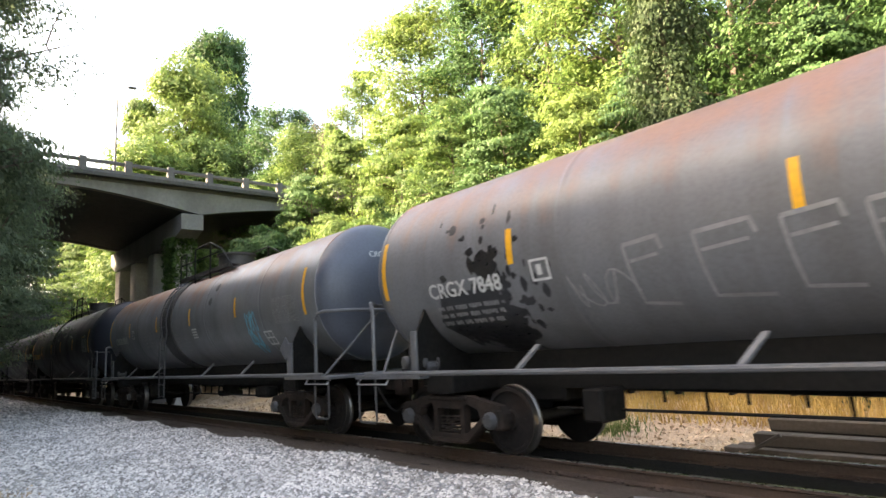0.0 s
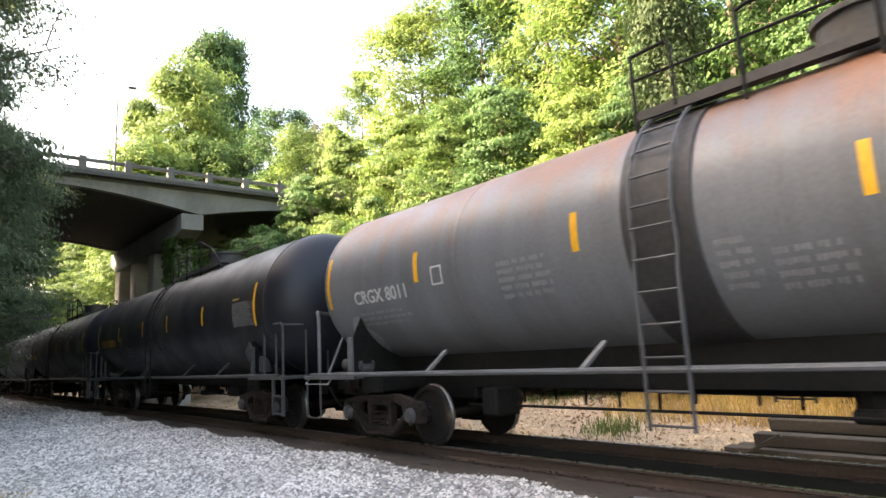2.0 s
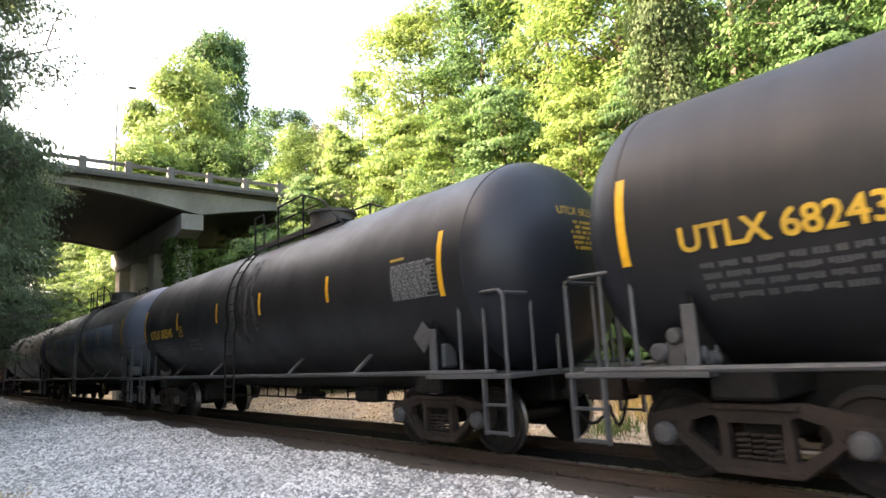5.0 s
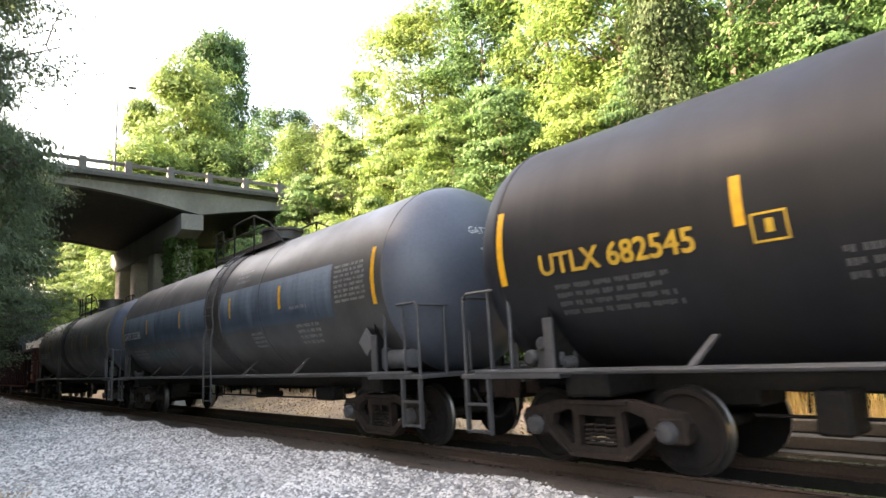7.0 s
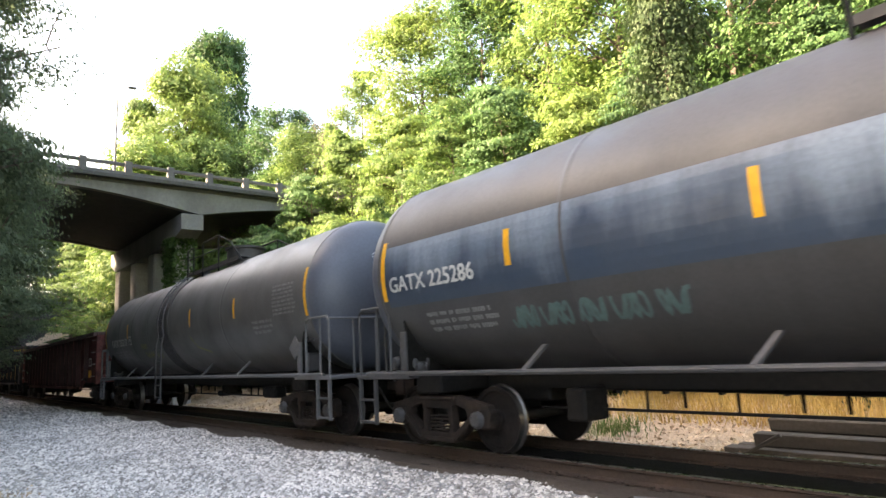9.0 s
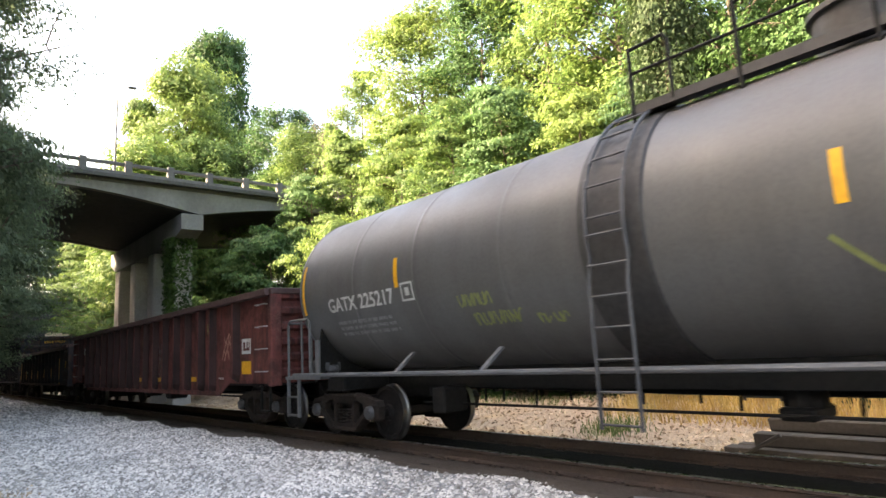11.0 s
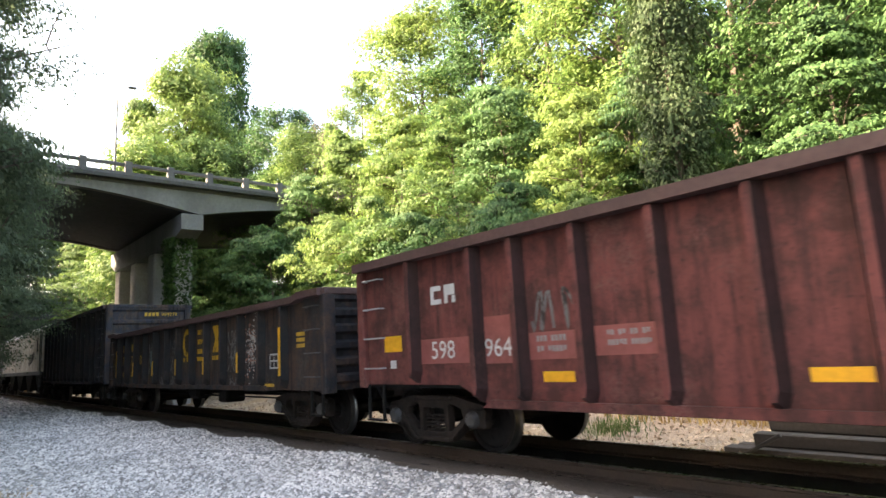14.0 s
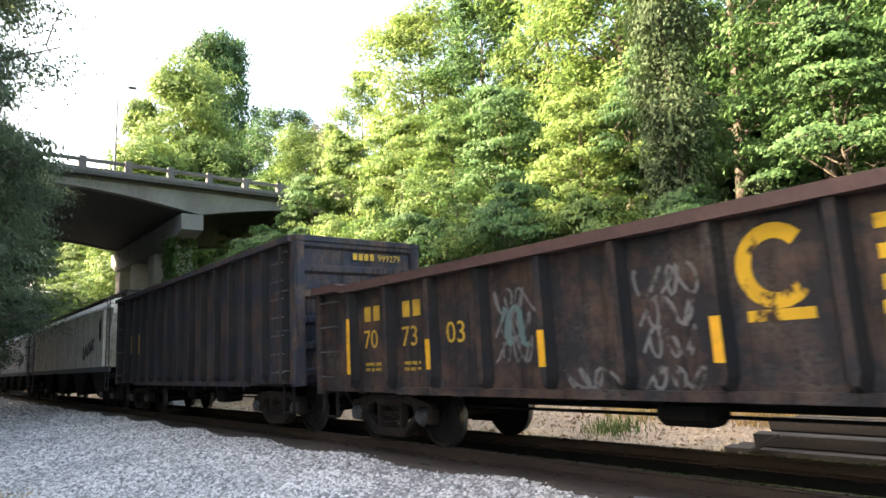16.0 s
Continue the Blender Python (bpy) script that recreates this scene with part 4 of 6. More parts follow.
def gondola(name, label, centre, body, half, top, low, end_low, ribs, trucks, paint, knee, rib_depth=0.13, side=1.46, endtop=None, endlen=0.8, floor_z=1.05):
    """An open gondola: side sheets with posts, top chord, ribbed ends, floor, trucks."""
    car = thing(name, label, "railway car", "cars of the train")
    CARS.append((car, centre))
    endtop = endtop or top
    for s in (-1, 1):
        bm = bmesh.new()
        out = [(-body, end_low), (-body + knee, end_low), (-body + knee + 0.6, low), (body - knee - 0.6, low), (body - knee, end_low), (body, end_low), (body, top - 0.05), (-body, top - 0.05)]
        prism(bm, out, "y", s * side - 0.015, s * side + 0.015)
        prism(bm, [(-body + knee + 0.5, low), (body - knee - 0.5, low), (body - knee - 0.65, low + 0.1), (-body + knee + 0.65, low + 0.1)], "y", s * (side + 0.02), s * (side + 0.09))
        bmesh.ops.recalc_face_normals(bm, faces=bm.faces)
        sheet = part("side_sheet", bm, paint, car)
        for x in ribs:
            bm = bmesh.new()
            zb = end_low + 0.02 if abs(x) > body - knee - 0.3 else low + 0.06
            w, f = 0.105, 0.045                 # foot and face of the pressed post
            foot = [(x - w, zb + 0.16), (x - w * 0.4, zb), (x + w * 0.4, zb), (x + w, zb + 0.16), (x + w, top - 0.14), (x - w, top - 0.14)]
            face = [(x - f, zb + 0.2), (x - f * 0.5, zb + 0.1), (x + f * 0.5, zb + 0.1), (x + f, zb + 0.2), (x + f, top - 0.14), (x - f, top - 0.14)]
            q0 = [bm.verts.new((u, s * (side + 0.015), v)) for u, v in foot]
            q1 = [bm.verts.new((u, s * (side + rib_depth), v)) for u, v in face]
            bm.faces.new(q0)
            bm.faces.new(q1[::-1])
            for i in range(6):
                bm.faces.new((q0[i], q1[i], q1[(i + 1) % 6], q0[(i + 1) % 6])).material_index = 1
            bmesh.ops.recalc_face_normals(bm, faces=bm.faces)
            # Face in the car's paint, flanks in the copy with shade painted in.
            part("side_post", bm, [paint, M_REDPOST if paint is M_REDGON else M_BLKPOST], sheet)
        bm = bmesh.new()
        zt = [(-body - 0.03, endtop), (-body + endlen, endtop), (-body + endlen + 0.25, top), (body - endlen - 0.25, top), (body - endlen, endtop), (body + 0.03, endtop)]
        prism(bm, [(x, z - 0.13) for x, z in zt] + zt[::-1], "y", s * (side - 0.03), s * (side + rib_depth + 0.03))
        bmesh.ops.recalc_face_normals(bm, faces=bm.faces)
        part("top_chord", bm, paint if paint is M_NAVYGON else M_CHORD, car, "" if paint is M_NAVYGON else "rusty top chord")
    for e in (-1, 1):
        bm = bmesh.new()
        box(bm, e * body - 0.03, e * body + 0.03, -side, side, end_low, endtop - 0.06)
        sheet = part("end_sheet", bm, paint, car)
        n = 6
        for k in range(n):
            z = end_low + 0.2 + (endtop - end_low - 0.35) * k / (n - 1)
            bm = bmesh.new()
            prism(bm, [(e * (body + 0.03), z - 0.10), (e * (body + 0.10), z - 0.05), (e * (body + 0.10), z + 0.05), (e * (body + 0.03), z + 0.10)], "y", -side + 0.12, side - 0.12)
            bmesh.ops.recalc_face_normals(bm, faces=bm.faces)
            part("end_rib", bm, paint, sheet)
        for s in (-1, 1):
            bm = box(bmesh.new(), e * body - 0.06, e * body + 0.12, min(s * (side + 0.1), s * (side - 0.14)), max(s * (side + 0.1), s * (side - 0.14)), end_low - 0.05, endtop - 0.1, 0.02)
            part("corner_post", bm, paint, sheet)
        bm = bmesh.new()
        box(bm, e * body - 0.08, e * body + 0.13, -side - 0.1, side + 0.1, endtop - 0.12, endtop + 0.01, 0.015)
        part("end_chord", bm, paint if paint is M_NAVYGON else M_CHORD, sheet)
        for s in (-1, 1):
            for k in range(4):
                z = end_low + 0.25 + (endtop - end_low - 0.55) * k / 3
                bm = tube(bmesh.new(), [(e * (body - 0.62), s * (side + 0.03), z), (e * (body - 0.60), s * (side + 0.13), z), (e * (body - 0.18), s * (side + 0.13), z), (e * (body - 0.16), s * (side + 0.03), z)], 0.014, 6)
                part("grab_iron", bm, M_SILVER if paint is M_REDGON else M_DULL, car)
            bm = bmesh.new()
            for xx in (body - 0.12, body - 0.52):
                box(bm, e * xx - 0.02, e * xx + 0.02, s * (side + 0.02) - 0.02, s * (side + 0.02) + 0.02, 0.42, end_low)
            box(bm, min(e * (body - 0.12), e * (body - 0.52)), max(e * (body - 0.12), e * (body - 0.52)), s * (side + 0.02) - 0.05, s * (side + 0.02) + 0.05, 0.42, 0.45)
            part("corner_step", bm, M_FRAME, car)
        add_coupler(car, e * half, e)
    bm = bmesh.new()
    box(bm, -body, body, -side + 0.02, side - 0.02, floor_z - 0.12, floor_z)
    box(bm, -half + 0.7, half - 0.7, -0.35, 0.35, 0.62, floor_z - 0.12, 0.03)
    for k in range(11):
        x = -body + 2.6 + (2 * body - 5.2) * k / 10
        prism(bm, [(-side + 0.03, floor_z - 0.12), (side - 0.03, floor_z - 0.12), (side - 0.03, floor_z - 0.24), (0.35, 0.72), (-0.35, 0.72), (-side + 0.03, floor_z - 0.24)], "x", x - 0.06, x + 0.06)
    bmesh.ops.recalc_face_normals(bm, faces=bm.faces)
    part("underframe", bm, M_FRAME, car)
    bm = bmesh.new()
    for y, z in ((-0.62, 0.60), (0.7, 0.56)):
        tube(bm, [(-trucks + 1.2, y, z), (trucks - 1.2, y, z)], 0.022, 6)
    box(bm, 1.0, 1.6, -0.9, -0.4, 0.46, 0.78, 0.05)
    box(bm, -1.4, -0.7, -0.85, -0.42, 0.5, 0.8, 0.08)
    part("brake_rigging", bm, M_FRAME, car)
    add_trucks(car, (-trucks, trucks))

    def flat(x, z, out=0.0):
        return (x, -side - 0.018 - out, z)
    return car, flat


def add_paint(car, name, material, draw, label=""):
    bm = bmesh.new()
    draw(bm)
    return part(name, bm, material, car, label)


def build_gondolas():
    rng = random.Random(21)
    # red-brown gondola
    ribs = [-8.38, -7.04, -6.28, -5.32, -4.34, -3.36, -2.5, -1.64, -0.78, 0.08, 1.06, 2.04, 2.97, 3.94, 4.86, 5.84, 6.61, 8.03]
    car, flat = gondola("gondola_car", "red-brown ribbed gondola car with rusty top chord", -107.0, 9.78, 10.42, 2.92, 0.70, 0.98, ribs, 8.45, M_REDGON, 2.3, 0.17, 1.44)
    add_paint(car, "reflector", M_YELLOW, lambda bm: patch(bm, 8.22, 8.72, 1.18, 1.46, flat, 1, 1), "yellow reflector plate")
    add_paint(car, "reflector", M_YELLOW, lambda bm: patch(bm, -9.2, -8.75, 1.47, 1.71, flat, 1, 1), "yellow reflector plate")
    for x in (4.95, 2.01, 0.0, -3.1, -5.99):
        add_paint(car, "reflector", M_YELLOW, lambda bm: patch(bm, x, x + 0.46, 1.02, 1.14, flat, 1, 1), "yellow reflector plate")
    hi = lambda x, z: flat(x, z, 0.004)
    for x0, x1, z0, z1 in ((-8.3, -7.12, 1.27, 1.62), (-6.96, -6.36, 1.25, 1.85), (-6.2, -5.4, 1.28, 1.6), (-5.24, -4.42, 1.3, 1.62)):
        add_paint(car, "repainted_patch", M_REDPATCH, lambda bm: patch(bm, x0, x1, z0, z1, flat, 1, 1))

    def digits(body, x, z, size):
        pts, faces = letters(body, size)
        add_paint(car, "number", M_WHITE, lambda bm: wrapped(bm, pts, faces, lambda u, v: hi(x + u, z + v)))
    digits("598", -8.05, 1.34, 0.35)
    digits("964", -6.95, 1.34, 0.33)
    add_paint(car, "lettering", M_WHITE, lambda bm: (patch(bm, -8.0, -7.93, 2.1, 2.36, hi, 1, 1), patch(bm, -7.93, -7.77, 2.1, 2.17, hi, 1, 1), patch(bm, -7.93, -7.77, 2.29, 2.36, hi, 1, 1), patch(bm, -7.7, -7.63, 2.1, 2.36, hi, 1, 1), patch(bm, -7.63, -7.48, 2.21, 2.36, hi, 1, 1), patch(bm, -7.54, -7.47, 2.1, 2.2, hi, 1, 1)))
    add_paint(car, "small_stencil", M_WHITE, lambda bm: (patch(bm, -9.05, -8.9, 1.22, 1.34, hi, 1, 1), bars(bm, rng, 6.9, 1.12, 0.3, 0.05, 1, hi)))
    add_paint(car, "small_lettering", M_FADED, lambda bm: (bars(bm, rng, -6.05, 1.56, 0.5, 0.07, 2, hi), bars(bm, rng, -5.05, 1.57, 0.55, 0.06, 2, hi)))
    add_paint(car, "white_panel", M_WHITE, lambda bm: (outline_box(bm, 8.24, 8.72, 1.62, 1.95, 0.07, hi), patch(bm, 8.42, 8.49, 1.74, 1.9, hi, 1, 1), patch(bm, 8.55, 8.6, 1.76, 1.9, hi, 1, 1)))
    add_paint(car, "graffiti", M_PEACH, lambda bm: [scrawl(bm, rng, 7.05 + 0.1 * k, 1.5 + 0.2 * k, 0.6, 0.22, 0.035, hi, 2) for k in range(3)])
    add_paint(car, "graffiti", M_OLIVE, lambda bm: scrawl(bm, rng, 6.15, 2.12, 0.26, 0.48, 0.06, hi, 2))
    add_paint(car, "graffiti", M_CHALK, lambda bm: ([scrawl(bm, rng, 2.12, 1.2 + 0.2 * k, 0.55, 0.32, 0.022, hi, 2) for k in range(4)], [scrawl(bm, rng, -6.1 + k * 0.42, 1.6, 0.4, 0.5, 0.04, hi, 2) for k in range(2)]))

    # black gondola with yellow lettering
    ribs = [-6.44 + 1.04 * k for k in range(13)]
    car, flat = gondola("gondola_car", "black rusty gondola car with yellow stripes and graffiti", -125.6, 7.58, 8.15, 2.63, 0.84, 0.86, ribs, 6.0, M_BLKGON, 1.8, 0.16, 1.45, 2.69, 0.75)
    hi = lambda x, z: flat(x, z, 0.004)
    rib_face = lambda x, z: (x, -1.45 - 0.165, z)
    for x, z0, z1 in ((ribs[12], 1.14, 2.08), (ribs[10], 1.22, 1.66), (ribs[8], 1.2, 1.62), (ribs[6], 1.2, 1.62), (ribs[4], 1.2, 1.62), (ribs[2], 1.2, 1.62), (ribs[0], 1.15, 2.05)):
        add_paint(car, "reflective_stripe", M_YELLOW, lambda bm: patch(bm, x - 0.05, x + 0.05, z0, z1, rib_face, 1, 2), "yellow reflective stripe")

    def panel(k):
        return 0.5 * (ribs[k] + ribs[k + 1])
    for k, kind in ((6, 0), (7, 1), (8, 2)):
        x = panel(k)

        def emblem(bm):
            patch(bm, x - 0.28, x + 0.28, 1.54, 1.64, hi, 1, 1)
            if kind == 0:                                  # open ring
                arc = [(x + 0.27 * math.cos(q), 2.02 + 0.31 * math.sin(q)) for q in [0.75 + 0.3 * w for w in range(17)]]
                stroke(bm, arc, 0.14, hi)
            elif kind == 1:                                # stacked bars
                for z0 in (1.72, 1.96, 2.20):
                    patch(bm, x - 0.26, x + 0.26, z0, z0 + 0.12, hi, 1, 1)
            else:                                          # crossed bars
                for z0, z1 in ((2.36, 2.02), (1.72, 2.06)):
                    bm.faces.new([bm.verts.new(hi(u, v)) for u, v in ((x - 0.27, z0), (x + 0.27, z0), (x + 0.07, z1), (x - 0.07, z1))])
        add_paint(car, "yellow_emblem", M_EMBLEM, emblem, "faded yellow painted emblem")
    for k, body in ((0, "70"), (1, "73"), (2, "03")):
        pts, faces = letters(body, 0.42)
        add_paint(car, "number", M_YPAINT, lambda bm: wrapped(bm, pts, faces, lambda u, v: hi(panel(k) - 0.27 + u, 1.55 + v)))
        if k < 2:
            add_paint(car, "lettering", M_YPAINT, lambda bm: [patch(bm, panel(k) - 0.22 + 0.26 * q, panel(k) - 0.04 + 0.26 * q, 1.98, 2.22, hi, 1, 1) for q in range(2)])
            add_paint(car, "small_lettering", M_YPAINT, lambda bm: bars(bm, rng, panel(k) - 0.22, 1.32, 0.42, 0.05, 2, hi))
    add_paint(car, "stencil_box", M_WHITE, lambda bm: (outline_box(bm, panel(11) - 0.2, panel(11) + 0.18, 1.28, 1.58, 0.03, hi), patch(bm, panel(11) - 0.02, panel(11) + 0.01, 1.3, 1.56, hi, 1, 1), patch(bm, panel(11) - 0.2, panel(11) + 0.18, 1.42, 1.45, hi, 1, 1)))
    add_paint(car, "stencil", M_YPAINT, lambda bm: ([patch(bm, 6.49, 6.82, 1.66 + 0.11 * q, 1.73 + 0.11 * q, hi, 1, 1) for q in range(3)], patch(bm, 5.0, 5.5, 0.92, 0.98, hi, 1, 1)))
    add_paint(car, "graffiti", M_CHALK, lambda bm: ([scrawl(bm, rng, panel(k) - 0.38, 1.25 + 0.3 * q, 0.75, 0.32, 0.035, hi, 3) for k in (3, 5, 9) for q in range(3)], [scrawl(bm, rng, panel(k) - 0.4, 0.95, 0.8, 0.22, 0.04, hi, 3) for k in (4, 5, 9)]))
    add_paint(car, "graffiti", M_WHITEFLAKE, lambda bm: [blob(bm, rng, panel(10) + rng.gauss(0, 0.17), rng.gauss(1.75, 0.28), rng.uniform(0.010, 0.045), rng.uniform(0.008, 0.03), hi) for _ in range(190)])
    add_paint(car, "graffiti", M_PINKFLAKE, lambda bm: [blob(bm, rng, panel(10) + rng.gauss(0, 0.2), rng.gauss(1.7, 0.3), rng.uniform(0.012, 0.05), rng.uniform(0.008, 0.03), hi) for _ in range(120)])
    add_paint(car, "graffiti", M_TEAL, lambda bm: scrawl(bm, rng, panel(3) - 0.3, 1.45, 0.6, 0.5, 0.06, hi, 2))

    # tall blue-black gondola
    ribs = [-6.2 + 0.886 * k for k in range(15)]
    car, flat = gondola("tall_gondola_car", "tall blue-black ribbed gondola car with rust streaks", -140.75, 6.6, 7.05, 3.86, 0.92, 0.98, ribs, 5.05, M_NAVYGON, 1.7, 0.15, 1.45)
    hi = lambda x, z: flat(x, z, 0.004)
    pts, faces = letters("999279", 0.20)
    add_paint(car, "number", M_YPAINT, lambda bm: wrapped(bm, pts, faces, lambda u, v: (6.72, 0.42 + u, 3.42 + v)))
    add_paint(car, "lettering", M_YPAINT, lambda bm: [patch(bm, -0.20 + 0.14 * q, -0.10 + 0.14 * q, 3.42, 3.56, lambda a, b: (6.72, a, b), 1, 1) for q in range(4)])
    add_paint(car, "lettering", M_YPAINT, lambda bm: [patch(bm, -5.1 + 0.9 * q, -4.75 + 0.9 * q, 1.9, 2.5, hi, 1, 2) for q in range(2)])
    add_paint(car, "ladder", M_DULL, lambda bm: [tube(bm, [(5.75, -1.58, 1.2 + 0.36 * q), (6.3, -1.58, 1.2 + 0.36 * q)], 0.016, 6) for q in range(7)])


def covered_hopper(label, centre, paint, seed):
    car = thing("covered_hopper_car", label, "railway car", "cars of the train")
    CARS.append((car, centre))
    body, half, side = 9.0, 9.65, 1.5
    bm = bmesh.new()
    sec = [(-side, 1.55), (side, 1.55), (side, 3.75), (1.2, 4.12), (0.5, 4.25), (-0.5, 4.25), (-1.2, 4.12), (-side, 3.75)]
    prism(bm, sec, "x", -body + 0.9, body - 0.9)
    for e in (-1, 1):          # sloped end sheets
        prism(bm, [(e * (body - 0.9), 1.7), (e * (body - 0.9), 3.9), (e * body, 3.9), (e * body, 3.5)], "y", -side + 0.05, side - 0.05)
    bmesh.ops.recalc_face_normals(bm, faces=bm.faces)
    shell = part("hopper_body", bm, paint, car)
    for x in (-5.9, -2.0, 2.0, 5.9):
        bm = bmesh.new()
        prism(bm, [(x - 1.75, 1.56), (x + 1.75, 1.56), (x + 0.4, 0.42), (x - 0.4, 0.42)], "y", -1.15, 1.15)
        bmesh.ops.recalc_face_normals(bm, faces=bm.faces)
        part("discharge_hopper", bm, M_FRAME, car)
    for s in (-1, 1):
        bm = bmesh.new()
        box(bm, -body, body, s * 1.52 - 0.05, s * 1.52 + 0.05, 1.38, 1.58, 0.01)
        part("side_sill", bm, M_PALE, car)
        bm = bmesh.new()
        box(bm, -body, body, s * 1.48 - 0.06, s * 1.48 + 0.06, 3.70, 3.82, 0.01)
        part("roof_edge", bm, paint, car)
        for x in (-body + 0.95, body - 0.95):
            part("side_post", box(bmesh.new(), x - 0.03, x + 0.03, min(s * 1.505, s * 1.565), max(s * 1.505, s * 1.565), 1.58, 3.70), paint, shell)
        for e in (-1, 1):
            bm = bmesh.new()
            for dx in (0.15, 0.6):
                tube(bm, [(e * (body - dx), s * 1.52, 0.7), (e * (body - dx), s * 1.52, 4.2)], 0.02, 6)
            for q in range(9):
                tube(bm, [(e * (body - 0.15), s * 1.52, 0.75 + 0.38 * q), (e * (body - 0.6), s * 1.52, 0.75 + 0.38 * q)], 0.014, 6)
            part("end_ladder", bm, M_DULL, car)
    bm = bmesh.new()
    for s in (-1, 1):
        box(bm, -body, body, s * 0.75 - 0.22, s * 0.75 + 0.22, 4.36, 4.40)
        for k in range(20):
            x = -body + 0.2 + (2 * body - 0.4) * k / 19
            box(bm, x - 0.03, x + 0.03, s * 0.75 - 0.2, s * 0.75 + 0.2, 4.10, 4.36)
    part("roof_walkway", bm, M_DULL, car)
    bm = bmesh.new()
    box(bm, -half + 0.7, half - 0.7, -0.3, 0.3, 0.75, 1.2, 0.03)
    for e in (-1, 1):
        box(bm, min(e * body, e * (body - 1.9)), max(e * body, e * (body - 1.9)), -1.45, 1.45, 1.12, 1.3, 0.02)
        add_coupler(car, e * half, e)
    part("underframe", bm, M_FRAME, car)
    rng = random.Random(seed)
    add_paint(car, "graffiti", M_FRAME, lambda bm: [scrawl(bm, rng, 4.2 + 0.5 * k, 1.9 + 0.1 * k, 0.7, 0.5, 0.06, lambda x, z: (x, -side - 0.006, z), 3) for k in range(4)])
    add_paint(car, "dark_emblem", M_FRAME, lambda bm: blob(bm, rng, 7.3, 3.0, 0.22, 0.5, lambda x, z: (x, -side - 0.006, z)))
    add_trucks(car, (-7.2, 7.2))


def build_hoppers():
    covered_hopper("beige covered hopper car with rust stains and roof walkway", -157.4, M_HOPPER, 31)
    covered_hopper("grey covered hopper car with roof walkway", -176.7, M_HOPPER2, 32)


# ---- the place ----
def smooth(a, b, v):
    u = max(0.0, min(1.0, (v - a) / (b - a)))
    return u * u * (3 - 2 * u)


def ground_z(x, y):
    """Height of the ground: track cutting with a wooded far bank, a bank behind the camera and the tunnel hill."""
    z = -0.30 + 0.09 * smooth(-4.5, -1.6, y) * (1 if y < 0 else 0)
    if y > 1.5:
        z += -0.22 * smooth(1.5, 2.6, y) + 0.55 * smooth(3.2, 7.0, y) + 3.2 * smooth(7, 18, y) + 6.0 * smooth(16, 60, y)
    if y < -7:
        z += 4.6 * smooth(-8.5, -14.5, y) + 5.0 * smooth(-15, -50, y)
    z += 0.03 * math.sin(x * 1.7 + y) + 0.05 * math.sin(x * 0.6 - y * 0.9) * smooth(2.5, 5, abs(y))
    if x < -85.3:
        z = max(z, 10.5 + 4 * smooth(-86, -130, x))
    elif x < -62:
        z += 7.0 * smooth(-62, -85, x) * smooth(3.6, 9, abs(y))
    return z


def build_ground():
    xs = [-1500, -600, -300, -180, -130, -105, -92, -86.2, -85.4, -84.6] + [-83 + 1.5 * k for k in range(34)] + [-32 + 0.5 * k for k in range(75)] + [7, 10, 15, 22, 32, 50, 80, 140, 300, 700, 1500]
    ys = [-1500, -600, -250, -120, -70, -45, -30, -22, -18, -15, -12.5, -10.5, -9, -8, -7.5, -7, -6.5, -6, -5.5, -5, -4.6, -4.2, -3.9, -3.6, -3.2, -2.6, -2.2, -1.8, -1.3, -0.6, 0, 0.6, 1.3, 1.8, 2.2, 2.6, 3.2, 3.6, 4.2, 4.8, 5.5, 6.3, 7.2, 8.2, 9.5, 11, 13, 15, 18, 22, 28, 36, 48, 70, 110, 250, 600, 1500]
    bm = bmesh.new()
    vs = [[bm.verts.new((x, y, ground_z(x, y) if abs(y) < 200 and abs(x) < 200 else ground_z(max(-199, min(199, x)), max(-199, min(199, y))))) for y in ys] for x in xs]
    for i in range(len(xs) - 1):
        for j in range(len(ys) - 1):
            if xs[i] >= -86.3 and xs[i + 1] <= -84.5 and ys[j] >= -3.3 and ys[j + 1] <= 3.3:
                continue                                        # mouth of the tunnel
            bm.faces.new((vs[i][j], vs[i + 1][j], vs[i + 1][j + 1], vs[i][j + 1]))
    ob = new("ground", mesh_from("ground", bm, M_GROUND, 0))
    tagged(ob, "gravel and leaf-strewn ground of the railway cutting", "ground", kind="structure")


